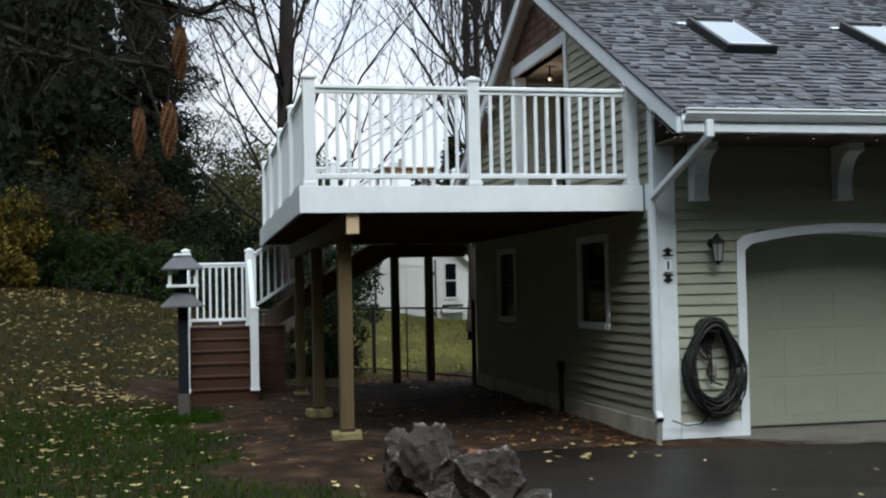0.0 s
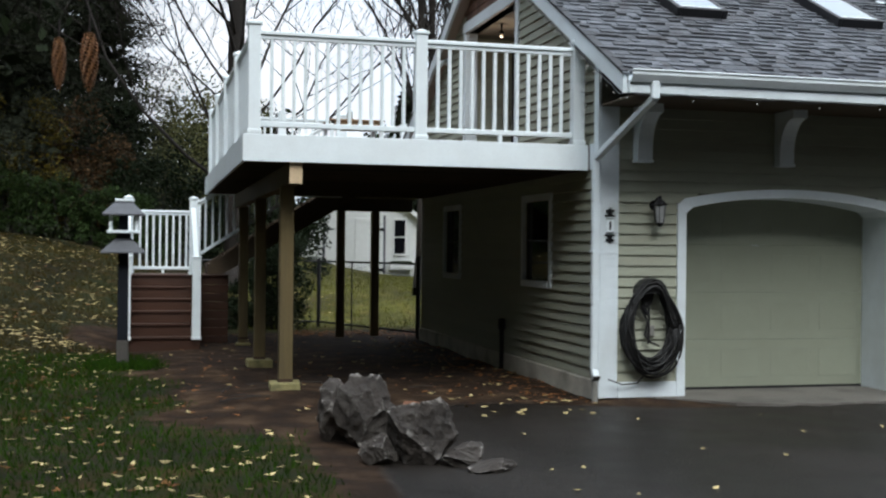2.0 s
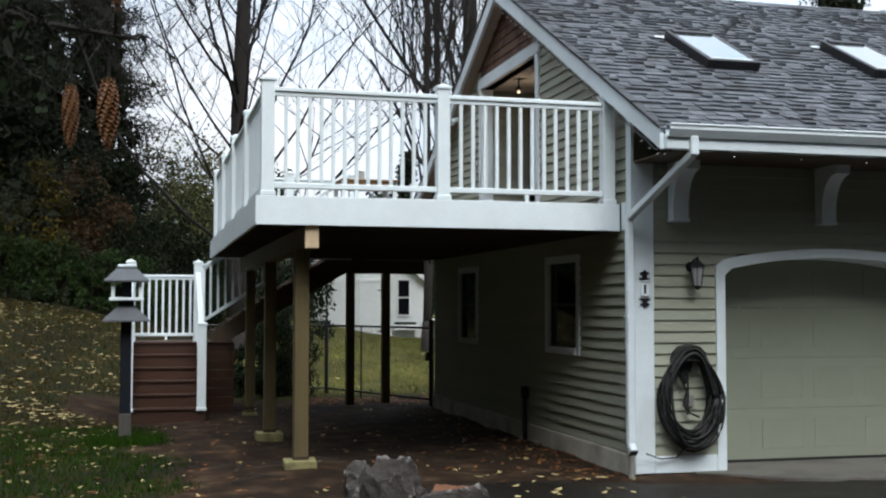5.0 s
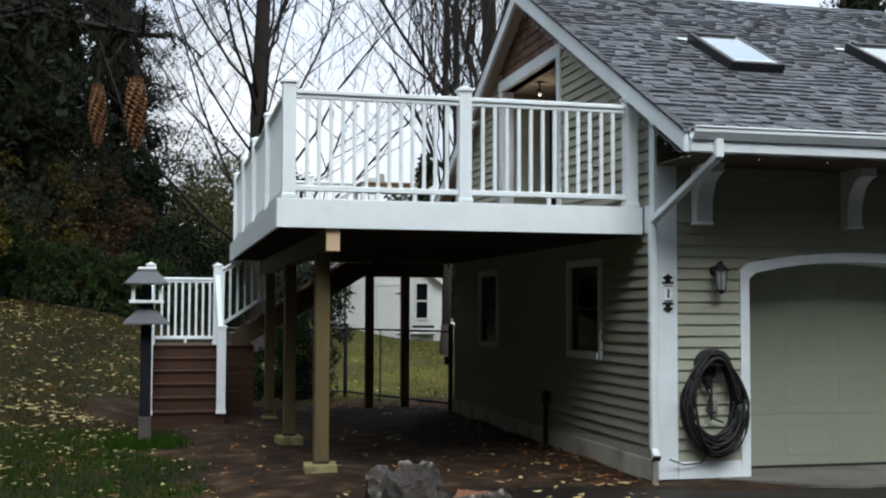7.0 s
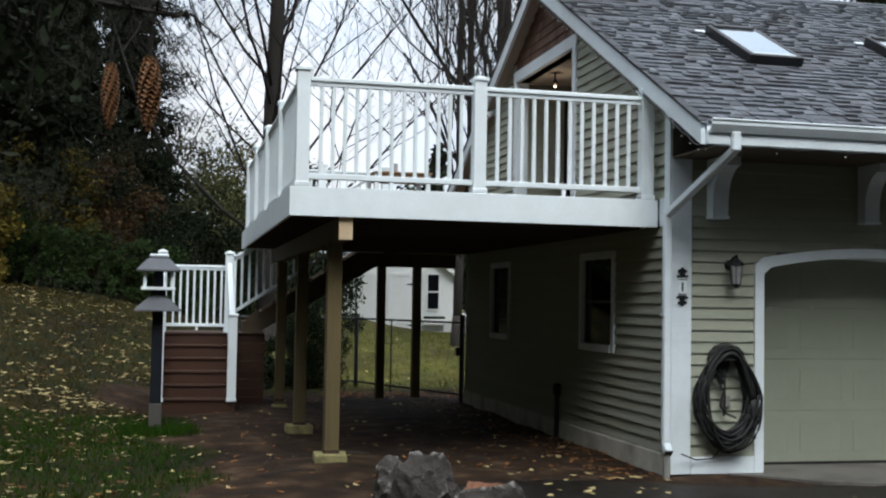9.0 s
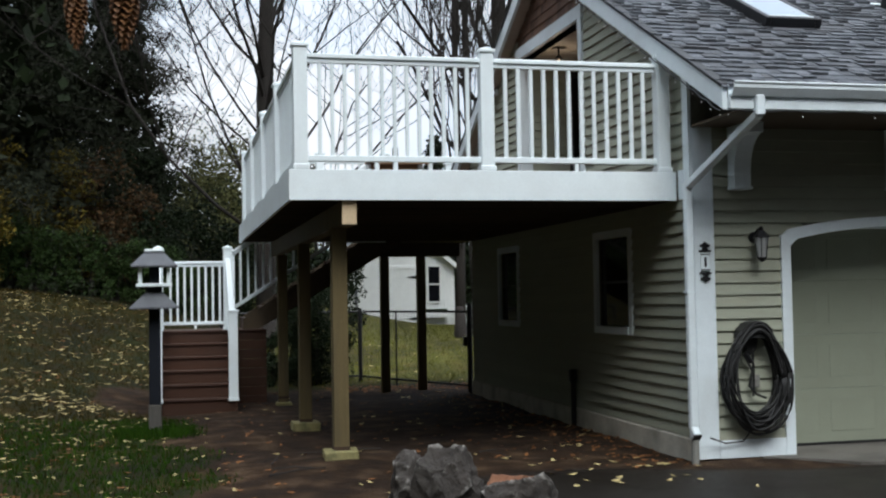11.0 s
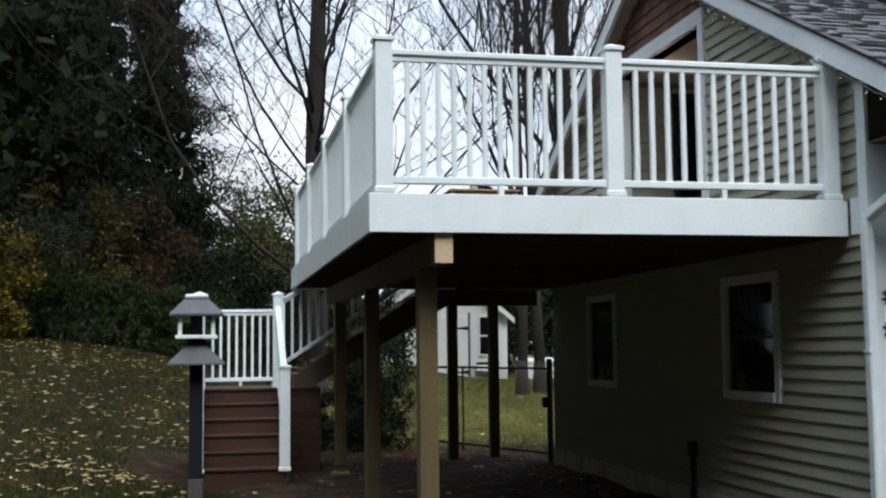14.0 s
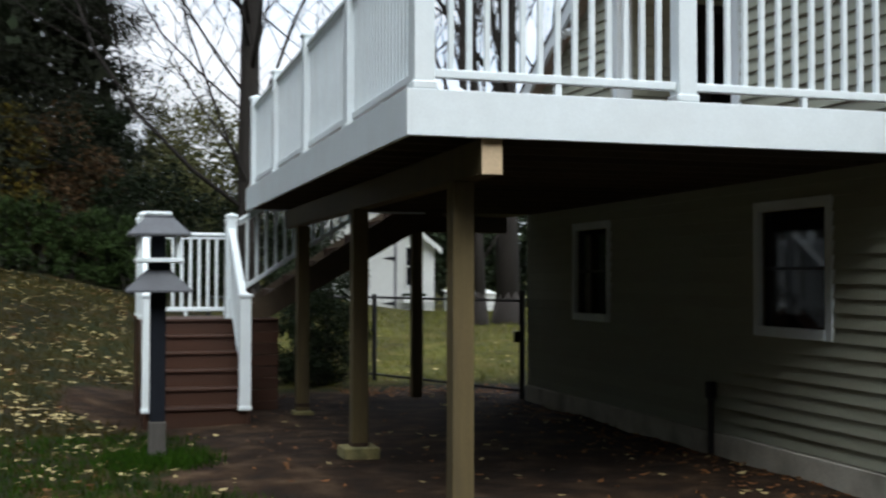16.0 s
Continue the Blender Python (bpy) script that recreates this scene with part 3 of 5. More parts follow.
while z < 5.85:
    half = (RIDGE_Z - 0.16 - z) / PITCH
    y = RIDGE_Y - half - (0.07 if row % 2 else 0)
    while y < RIDGE_Y + half:
        w = random.uniform(0.09, 0.17)
        top = z + 0.16
        lim = (RIDGE_Z - 0.15 - z) / PITCH
        a, b = max(y, RIDGE_Y - lim), min(y + w - 0.006, RIDGE_Y + lim)
        if b - a > 0.02:
            o = random.uniform(-0.008, 0.0)
            ta = max(a, RIDGE_Y - (RIDGE_Z - 0.15 - top) / PITCH)
            tb = min(b, RIDGE_Y + (RIDGE_Z - 0.15 - top) / PITCH)
            if tb - ta < 0.01:
                ta = tb = (a + b) / 2
            raw("shingle", [(-0.022, a, z + o), (-0.022, b, z + o), (-0.004, tb, top), (-0.004, ta, top), (0.0, a, z + o), (0.0, b, z + o)],
                [(0, 3, 2, 1), (0, 1, 5, 4), (0, 4, 3), (1, 2, 5)], CEDAR, peak)
        y += w
    z, row = z + 0.125, row + 1
porch_lamp = thing("porch_lamp", "small hanging porch lantern with a warm bulb", "lamp", at=(0.25, 4.41, 4.86))
part("stem", tube([(0, 0, 0), (0, 0, -0.12)], 0.012), BLACK, porch_lamp)
bm = bmesh.new()
bmesh.ops.create_uvsphere(bm, u_segments=10, v_segments=8, radius=0.024, matrix=pose(0, 0, -0.18))
part("bulb", bm, GLOW, porch_lamp, "glowing frosted bulb", True)
part("cap", tube([(0, 0, -0.11), (0, 0, -0.15)], 0.03, 8, taper=0.055), BLACK, porch_lamp)
bulb_light = bpy.data.lights.new("porch_bulb_light", "POINT")
bulb_light.energy, bulb_light.color, bulb_light.shadow_soft_size = 2.6, (1.0, 0.82, 0.62), 0.04
new("porch_bulb_light", bulb_light).location = (0.25, 4.41, 4.62)

# ---- roof ----
roof = thing("roof", "grey asphalt shingle gable roof with white barge boards", "roof", kind="structure")
RX1 = LONG + 0.3


def slab(y0, z0, y1, z1, t=0.12):
    return [(y0, z0), (y1, z1), (y1, z1 - t), (y0, z0 - t)]


part("roof_deck", prism(slab(EAVE_Y, EAVE_Z - 0.01, RIDGE_Y, RIDGE_Z - 0.01), "x", OVER + 0.03, RX1), WALLCORE, roof)
part("roof_deck", prism(slab(RIDGE_Y, RIDGE_Z, 2 * RIDGE_Y - EAVE_Y, EAVE_Z), "x", OVER + 0.03, RX1), SHINGLE, roof)
for s in (1, -1):
    e = RIDGE_Y - s * (RIDGE_Y - EAVE_Y)
    part("barge_board", prism([(e, EAVE_Z + 0.0), (RIDGE_Y, RIDGE_Z), (RIDGE_Y, RIDGE_Z - 0.205), (e, EAVE_Z - 0.19)], "x", OVER - 0.02, OVER + 0.025), TRIM, roof, "white barge board")
    part("drip_edge", prism([(e, EAVE_Z + 0.03), (RIDGE_Y, RIDGE_Z + 0.03), (RIDGE_Y, RIDGE_Z + 0.002), (e, EAVE_Z + 0.002)], "x", OVER - 0.035, OVER + 0.06), BLACK, roof)
    part("rake_soffit", prism([(e, EAVE_Z - 0.135), (RIDGE_Y, RIDGE_Z - 0.135), (RIDGE_Y, RIDGE_Z - 0.155), (e, EAVE_Z - 0.155)], "x", OVER + 0.025, 0.0), CEILTAN, roof)
# the dark joist colour also puts the eave's shade into this soffit
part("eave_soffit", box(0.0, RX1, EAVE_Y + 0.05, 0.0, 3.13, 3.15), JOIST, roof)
part("eave_fascia", box(OVER + 0.026, RX1, EAVE_Y - 0.05, EAVE_Y + 0.04, 3.12, 3.222, 0.004), TRIM, roof, "white eave fascia")
SLOPE = math.atan(PITCH)
CS, SN = math.cos(SLOPE), math.sin(SLOPE)
SK = ((1.22, 1.86), (3.33, 3.95), (4.76, 5.40))
SKY0, SKY1 = 0.72, 1.81


def shingle_verts(x0, w, s, t):
    """A tab lying on the slope, s metres up it from the eave."""
    out = []
    for xx in (x0, x0 + w):
        for ss, hh in ((s, 0.004), (s, 0.004 + t), (s + 0.165, 0.006), (s + 0.165, 0.001)):
            out.append((xx, EAVE_Y - 0.03 + ss * CS - hh * SN, EAVE_Z - 0.01 + ss * SN + hh * CS))
    return out


TABF = [(0, 1, 2, 3), (7, 6, 5, 4), (0, 4, 5, 1), (1, 5, 6, 2)]
verts, faces, near = [], [], 0
total = (RIDGE_Y - EAVE_Y) / CS
s, row = 0.0, 0
while s < total - 0.06:
    x = OVER - 0.03 - random.uniform(0, 0.2)
    y = EAVE_Y + s * CS
    while x < RX1:
        w = random.choice((0.08, 0.10, 0.13, 0.16))
        a, b = max(x, OVER - 0.03), min(x + w - 0.004, RX1)
        t = random.choice((0.010, 0.022, 0.032))
        if b - a > 0.02 and not (b > 6.25 and s > 2.0):
            if near < 300 and s < 1.4 and a < 4.2:
                ob = raw("roof_shingle", shingle_verts(a, b - a, s, t), TABF, SHINGLE1, roof)
                near += 1
            else:
                k = len(verts)
                verts += shingle_verts(a, b - a, s, t)
                faces += [tuple(q + k for q in f) for f in TABF]
        x += w
    s, row = s + 0.145, row + 1
stuff = raw("shingle_field", verts, faces, SHINGLE, roof)
tagged(stuff, kind="stuff")
part("ridge_cap", prism([(RIDGE_Y - 0.14, RIDGE_Z - 0.05), (RIDGE_Y, RIDGE_Z + 0.035), (RIDGE_Y + 0.14, RIDGE_Z - 0.05), (RIDGE_Y, RIDGE_Z - 0.02)], "x", OVER - 0.03, RX1), SHINGLE1, roof)


def skylight(x0, x1):
    sk = thing("skylight", "black-framed skylight reflecting pale sky on the shingles", "skylight", "skylights on the roof")
    m = Matrix.Translation((x0, SKY0, roof_z(SKY0) + 0.005)) @ pose(0, 0, 0, math.degrees(SLOPE), 0, 0)
    w, L, h, t = x1 - x0, (SKY1 - SKY0) / CS, 0.125, 0.065
    sk.matrix_world = m
    part("curb", box(0, t, 0, L, -0.02, h, 0.006), BLACK, sk)
    part("curb", box(w - t, w, 0, L, -0.02, h, 0.006), BLACK, sk)
    part("curb", box(t, w - t, 0, t, -0.02, h, 0.006), BLACK, sk)
    part("curb", box(t, w - t, L - t * 1.5, L, -0.02, h + 0.02, 0.006), BLACK, sk)
    part("glazing_bead", box(t, w - t, t, t + 0.03, h - 0.012, h + 0.004), TRIM, sk, "pale glazing bead")
    part("pane", box(t, w - t, t + 0.03, L - t * 1.5, h - 0.02, h - 0.004), SKYGLASS, sk, "glass pane reflecting the sky")
    part("flashing", box(-0.10, 0.02, L, L + 0.07, 0.03, 0.04), TRIM, sk, "pale metal flashing")
    part("flashing", box(-0.03, w + 0.09, -0.1, 0.0, 0.012, 0.02), SLATE, sk)


for a, b in SK:
    skylight(a, b)

# shed dormer on the main roof
dormer = thing("dormer", "shed dormer with sage siding and white rake trim", "dormer", kind="structure")
DX, DY0, DZ0 = 6.25, 1.3, 5.32
part("dormer_wall", prism([(DY0, roof_z(DY0) - 0.05), (RIDGE_Y, RIDGE_Z - 0.05), (RIDGE_Y, 6.0), (DY0, DZ0)], "x", DX, LONG - 0.4), WALLCORE, dormer)
part("dormer_roof", prism([(DY0 - 0.35, DZ0 + 0.03), (RIDGE_Y + 0.1, 6.16), (RIDGE_Y + 0.1, 6.05), (DY0 - 0.35, DZ0 - 0.08)], "x", DX - 0.3, LONG), SHINGLE, dormer)
part("rake_trim", prism([(DY0 - 0.37, DZ0 + 0.03), (RIDGE_Y + 0.1, 6.16), (RIDGE_Y + 0.1, 6.02), (DY0 - 0.37, DZ0 - 0.11)], "x", DX - 0.34, DX - 0.302), TRIM, dormer, "white rake trim")
z = roof_z(DY0)
while z < 5.85:
    ya = DY0
    yb = RIDGE_Y - (RIDGE_Z - z) / PITCH
    if z > DZ0 - 0.12:
        ya = DY0 + (z - DZ0 + 0.14) / (6.0 - DZ0) * (RIDGE_Y - DY0)
    if yb - ya > 0.1:
        board(dormer, "x", ya, yb, z, base=DX)
    z += LAP

# gutter, downspout, corbels
gutter = thing("gutter", "white metal eaves gutter under the shingles", "gutter")
part("trough", prism([(EAVE_Y - 0.002, 3.335), (EAVE_Y - 0.002, 3.225), (EAVE_Y - 0.08, 3.225), (EAVE_Y - 0.125, 3.29), (EAVE_Y - 0.125, 3.335), (EAVE_Y - 0.115, 3.335), (EAVE_Y - 0.115, 3.3), (EAVE_Y - 0.075, 3.24), (EAVE_Y - 0.015, 3.24), (EAVE_Y - 0.015, 3.335)], "x", OVER + 0.03, RX1), TRIM, gutter)
part("lip", tube([(OVER + 0.03, EAVE_Y - 0.127, 3.335), (RX1, EAVE_Y - 0.127, 3.335)], 0.012), TRIM, gutter)
downspout = thing("downspout", "white metal downspout with angled elbow down the wall corner", "downspout")


def spout_run(name, p, q, w=0.075):
    part(name, bar(p, q, w, w, 0.012), TRIM, downspout)


spout_run("outlet", (0.09, -1.165, 3.24), (0.09, -1.165, 3.06), 0.085)
spout_run("offset", (0.09, -1.165, 3.08), (-0.085, -0.10, 2.56))
spout_run("pipe", (-0.085, -0.10, 2.59), (-0.085, -0.10, 0.30))
spout_run("shoe", (-0.085, -0.10, 0.31), (-0.085, -0.17, 0.23))
# solid black block paints the shade inside the shoe's open end
part("mouth", bar((-0.085, -0.168, 0.232), (-0.085, -0.178, 0.222), 0.07, 0.07), RUBBER, downspout, "black block painting the shaded inside of the open end")
part("drain_pipe", tube([(-0.085, -0.13, -0.05), (-0.085, -0.13, 0.22)], 0.035, 10), CONCRETE, downspout, "grey drain pipe")
part("strap", box(-0.13, -0.04, -0.14, -0.05, 1.56, 1.585), TRIM, downspout)

for cx in (0.455, 2.15, 3.84, 5.53, 7.22):
    c = thing("eave_bracket", "white curved wooden bracket under the eave", "bracket", "brackets under the eave", at=(cx, 0, 0))
    prof = [(-0.03, 2.55), (-0.16, 2.55), (-0.16, 2.68)]
    for i in range(9):
        a = math.pi / 2 * i / 8
        prof.append((-0.16 - 0.26 * (1 - math.cos(a)), 2.68 + 0.36 * math.sin(a)))
    prof += [(-0.42, 3.13), (-0.03, 3.13)]
    part("brace", prism(prof, "x", -0.085, 0.085), TRIM, c)
    part("foot_block", box(-0.095, 0.095, -0.175, -0.03, 2.53, 2.56, 0.004), TRIM, c)
# ---- deck ----
DX0, DX1, DY_F, DY_B, DZ = -3.77, -0.045, 0.22, 8.15, 2.73
LEDGER = -0.036
deck = thing("deck", "raised deck with white fascia on timber posts", "deck", kind="structure")
part("fascia", box(DX0, DX1, DY_F, DY_F + 0.03, 2.45, DZ, 0.004), WHITE, deck, "white front fascia board")
part("fascia", box(DX0, DX0 + 0.03, DY_F + 0.031, DY_B, 2.45, DZ, 0.004), WHITE, deck, "white side fascia board")
part("fascia", box(DX0 + 0.031, -1.45, DY_B - 0.03, DY_B, 2.45, DZ, 0.004), WHITE, deck, "white rear fascia board")
y = DY_F + 0.05
i = 0
while y < DY_B - 0.15:
    part("deck_board", box(DX0 + 0.035, DX1, y, y + 0.138, DZ - 0.03, DZ - 0.003), COMPOSITE, deck)
    y += 0.14
# dark board added to close the slot that leaked light down the siding
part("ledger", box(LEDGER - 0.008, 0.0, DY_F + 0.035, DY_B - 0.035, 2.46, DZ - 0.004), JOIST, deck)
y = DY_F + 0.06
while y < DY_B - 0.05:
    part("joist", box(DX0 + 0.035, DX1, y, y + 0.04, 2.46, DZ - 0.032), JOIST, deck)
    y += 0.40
part("beam", box(-3.29, -3.155, 0.275, 8.1, 2.235, 2.455, 0.004), LUMBER, deck, "doubled treated timber beam")
part("beam_end", box(-3.288, -3.157, 0.268, 0.276, 2.237, 2.453), FRESHCUT, deck, "pale fresh-cut beam end")
for px, py in ((-3.25, 0.82), (-3.23, 3.98), (-3.18, 7.38)):
    ps = thing("deck_post", "square treated timber deck post on a concrete footing", "post", "posts under the deck", at=(px, py, 0.06 if py < 1 else 0))
    part("shaft", box(-0.072, 0.072, -0.072, 0.072, 0.02, 2.235 - ps.location.z, 0.006), LUMBER, ps)
    bm = box(-0.16, 0.16, -0.15, 0.15, -0.15, 0.085, 0.012) if py < 6 else box(-0.12, 0.12, -0.12, 0.12, -0.15, 0.03, 0.012)
    for v in bm.verts:
        v.co += Vector((noise.noise(v.co * 6 + Vector((py, 0, 0))), noise.noise(v.co * 6 + Vector((0, py, 4))), 0)) * 0.025
    part("footing", bm, MOSSY, ps, "rough pale concrete footing")
    part("post_bracket", box(-0.075, 0.075, -0.075, 0.075, 0.08, 0.12), DARKRUST, ps, "rusty metal post base")


def newel(x, y, z0, z1, name="newel_post", label="square white vinyl post with a pyramid cap", group="posts of the white railing", w=0.064):
    p = thing(name, label, "post", group, at=(x, y, z0))
    h = z1 - z0
    part("sleeve", box(-w, w, -w, w, 0, h - 0.05, 0.005), WHITE, p)
    part("collar", box(-w - 0.012, w + 0.012, -w - 0.012, w + 0.012, 0.0, 0.05, 0.008), WHITE, p)
    bm = box(-w - 0.015, w + 0.015, -w - 0.015, w + 0.015, h - 0.06, h - 0.035)
    c = w + 0.012
    vs = [bm.verts.new(q) for q in ((-c, -c, h - 0.035), (c, -c, h - 0.035), (c, c, h - 0.035), (-c, c, h - 0.035))]
    top = bm.verts.new((0, 0, h))
    for k in range(4):
        bm.faces.new((vs[k], vs[(k + 1) % 4], top))
    part("cap", bm, WHITE, p)
    return p


def rail_run(p, q, top, bottom, n, label, post=0.064, wid=0.085):
    """A railing section between two posts: p, q are foot points; top and bottom heights above them."""
    p, q = Vector(p), Vector(q)
    d = q - p
    flat = Vector((d.x, d.y, 0)).normalized()
    L = Vector((d.x, d.y, 0)).length
    rise = Vector((0, 0, d.z / L))
    a = p + (flat + rise) * post
    b = q - (flat + rise) * post
    r = thing("railing_section", label, "railing", "sections of the white railing", at=p)
    up = Vector((0, 0, 1))
    part("top_rail", bar(a - p + up * (top - 0.025), b - p + up * (top - 0.025), wid, 0.045, 0.008), WHITE, r)
    part("sub_rail", bar(a - p + up * (top - 0.068), b - p + up * (top - 0.068), 0.045, 0.04, 0.003), WHITE, r)
    part("bottom_rail", bar(a - p + up * bottom, b - p + up * bottom, 0.05, 0.055, 0.006), WHITE, r)
    me = None
    for i in range(n):
        c = a + (b - a) * ((i + 1) / (n + 1)) - p
        z0, z1 = bottom + 0.01, top - 0.06
        if me is None:
            me = mesh_of(box(-0.018, 0.018, -0.018, 0.018, 0, z1 - z0, 0.004), "baluster", WHITE)
        ob = new("baluster", me)
        ob.location = c + up * z0
        ob.parent = r
    mid = (a + b) / 2 - p
    part("foot_block", box(mid.x - 0.02, mid.x + 0.02, mid.y - 0.02, mid.y + 0.02, mid.z, mid.z + bottom - 0.02), WHITE, r)
    return r


FY = 0.30
SIDE = (FY, 2.27, 4.22, 6.18, 8.09)
front_posts = (-3.70 + 0.045, -1.915, -0.15)
for x in front_posts:
    newel(x, FY, DZ, 3.905)
for y in SIDE[1:]:
    newel(front_posts[0], y, DZ, 3.905)
for x in (-2.5, -1.45, -0.12):
    newel(x, 8.09 if x < -1 else 9.25, DZ, 3.905)
LBL = "white vinyl railing section with slim square balusters"
rail_run((front_posts[0], FY, DZ), (front_posts[1], FY, DZ), 1.06, 0.105, 13, LBL)
rail_run((front_posts[1], FY, DZ), (front_posts[2], FY, DZ), 1.06, 0.105, 12, LBL)
for a, b in zip(SIDE, SIDE[1:]):
    rail_run((front_posts[0], a, DZ), (front_posts[0], b, DZ), 1.06, 0.105, 19, LBL)
rail_run((front_posts[0], 8.09, DZ), (-2.5, 8.09, DZ), 1.06, 0.105, 8, LBL)
rail_run((-2.5, 8.09, DZ), (-1.45, 8.09, DZ), 1.06, 0.105, 7, LBL)

# ---- stairs ----
LZ, ST_X0, ST_X1, ST_Y, TREAD = 1.11, -5.02, -3.93, 6.58, 0.28
RISE = LZ / 6
stairs = thing("stairs", "red-brown composite steps up to a landing", "stairs", kind="structure")
for i in range(6):
    y0 = ST_Y + i * TREAD
    part("riser", box(ST_X0, ST_X1, y0, y0 + 0.02, i * RISE - (0.05 if i == 0 else 0), (i + 1) * RISE - 0.028, 0.002), COMPOSITE, stairs)
    if i < 5:
        part("tread", box(ST_X0, ST_X1, y0 - 0.028, y0 + TREAD, (i + 1) * RISE - 0.027, (i + 1) * RISE, 0.004), COMPOSITE, stairs)
for x in (ST_X0 - 0.03, ST_X1 + 0.001):
    part("stringer", prism([(ST_Y - 0.05, -0.05), (ST_Y + 1.5, -0.05), (ST_Y + 1.5, LZ), (ST_Y + 1.35, LZ), (ST_Y - 0.05, 0.12)], "x", x, x + 0.029), COMPOSITE, stairs)
landing = thing("stair_landing", "red-brown composite stair landing with dark skirting", "landing", kind="structure")
LY0, LY1, LX1 = ST_Y + 1.4 - 0.028, 9.2, -3.38
for k in range(9):
    y0 = LY0 + k * 0.14
    part("deck_board", box(ST_X0 - 0.06, LX1, y0, min(y0 + 0.135, LY1), LZ - 0.027, LZ, 0.003), COMPOSITE, landing)
for k in range(8):
    z0 = -0.05 + k * 0.143
    part("skirt_board", box(ST_X1 + 0.035, LX1, LY0 + 0.03, LY0 + 0.05, z0, z0 + 0.138, 0.002), COMPOSITE, landing)
    part("skirt_board", box(LX1 - 0.02, LX1, LY0 + 0.06, LY1, z0, z0 + 0.138, 0.002), COMPOSITE, landing)
    part("skirt_board", box(ST_X0 - 0.06, ST_X0 - 0.04, LY0 + 0.03, LY1, z0, z0 + 0.138, 0.002), COMPOSITE, landing)
# upper flight rises along the rear edge of the deck
upper = thing("stairs", "upper flight of brown steps rising to the deck", "stairs", kind="structure")
UX0, UZ, UR = -3.70, LZ, (DZ - LZ) / 9
for i in range(9):
    x0 = UX0 + i * 0.28
    part("riser", box(x0, x0 + 0.02, 8.2, 9.15, UZ + i * UR, UZ + (i + 1) * UR - 0.028), COMPOSITE, upper)
    if i < 8:
        part("tread", box(x0 - 0.02, x0 + 0.28, 8.2, 9.15, UZ + (i + 1) * UR - 0.027, UZ + (i + 1) * UR), COMPOSITE, upper)
for y in (8.165, 9.16):
    part("stringer", prism([(UX0 - 0.02, LZ + 0.002), (UX0 + 0.22, LZ + 0.002), (UX0 + 2.5, DZ - 0.30), (UX0 + 2.5, DZ - 0.03), (UX0 + 2.2, DZ - 0.03), (UX0 - 0.02, LZ + 0.16)], "y", y, y + 0.03), JOIST, upper)
platform = thing("deck_platform", "timber platform at the head of the stairs", "platform", kind="structure")
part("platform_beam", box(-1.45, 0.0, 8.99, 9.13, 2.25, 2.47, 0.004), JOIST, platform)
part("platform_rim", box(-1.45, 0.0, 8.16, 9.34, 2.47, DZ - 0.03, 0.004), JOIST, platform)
for k in range(8):
    part("deck_board", box(-1.45, 0.0, 8.16 + k * 0.15, 8.16 + k * 0.15 + 0.145, DZ - 0.029, DZ - 0.003), COMPOSITE, platform)
for px in (-1.31, -0.68):
    ps = thing("deck_post", "dark square timber post under the stair platform", "post", "posts under the deck", at=(px, 9.06, 0))
    part("shaft", box(-0.07, 0.07, -0.07, 0.07, -0.05, 2.25, 0.006), LUMBER, ps)
# stair railings
newel(-3.96, 8.03, LZ, 2.42)
newel(-5.0, 8.03, LZ, 2.42)
newel(-3.955, 6.60, 0.14, 1.46)
newel(-5.0, 6.60, 0.14, 1.46)
newel(-5.0, 9.14, LZ, 2.42)
newel(-3.86, 9.14, LZ, 2.42)
SLBL = "white vinyl stair railing with square balusters"
rail_run((-5.0, 9.14, LZ), (-3.86, 9.14, LZ), 1.10, 0.09, 8, "white vinyl landing railing with square balusters")
rail_run((-3.96, 6.60, 0.36), (-3.96, 8.03, 1.29), 0.98, 0.12, 10, SLBL)
rail_run((-5.0, 6.60, 0.36), (-5.0, 8.03, 1.29), 0.98, 0.12, 10, SLBL)
rail_run((-5.0, 8.03, LZ), (-5.0, 9.14, LZ), 1.10, 0.09, 8, "white vinyl landing railing with square balusters")
rail_run((-3.94, 8.10, 1.30), (-1.45, 8.10, 2.90), 1.0, 0.10, 19, SLBL)

# ---- bird feeder on its post ----
feeder = thing("bird_feeder", "house-shaped bird feeder with grey hip roofs on a dark post", "bird feeder", at=(-5.0, 4.3, 0))
part("post", box(-0.068, 0.068, -0.068, 0.068, 0.33, 1.5, 0.006), DARKPOST, feeder, "dark slate painted post")
part("post_base", box(-0.076, 0.076, -0.076, 0.076, -0.15, 0.33, 0.01), OLDWOOD, feeder, "grey weathered post base")


def hip(z0, z1, a, b):
    bm = bmesh.new()
    lo = [bm.verts.new((sx * a, sy * a, z0)) for sx, sy in ((-1, -1), (1, -1), (1, 1), (-1, 1))]
    lb = [bm.verts.new((sx * a, sy * a, z0 - 0.018)) for sx, sy in ((-1, -1), (1, -1), (1, 1), (-1, 1))]
    hi = [bm.verts.new((sx * b, sy * b, z1)) for sx, sy in ((-1, -1), (1, -1), (1, 1), (-1, 1))]
    for k in range(4):
        bm.faces.new((lo[k], lo[(k + 1) % 4], hi[(k + 1) % 4], hi[k]))
        bm.faces.new((lb[k], lb[(k + 1) % 4], lo[(k + 1) % 4], lo[k]))
    bm.faces.new(hi)
    bm.faces.new(lb[::-1])
    bmesh.ops.recalc_face_normals(bm, faces=bm.faces[:])
    return bm


part("baffle", hip(1.50, 1.68, 0.285, 0.10), SLATE, feeder, "dark flared lower roof")
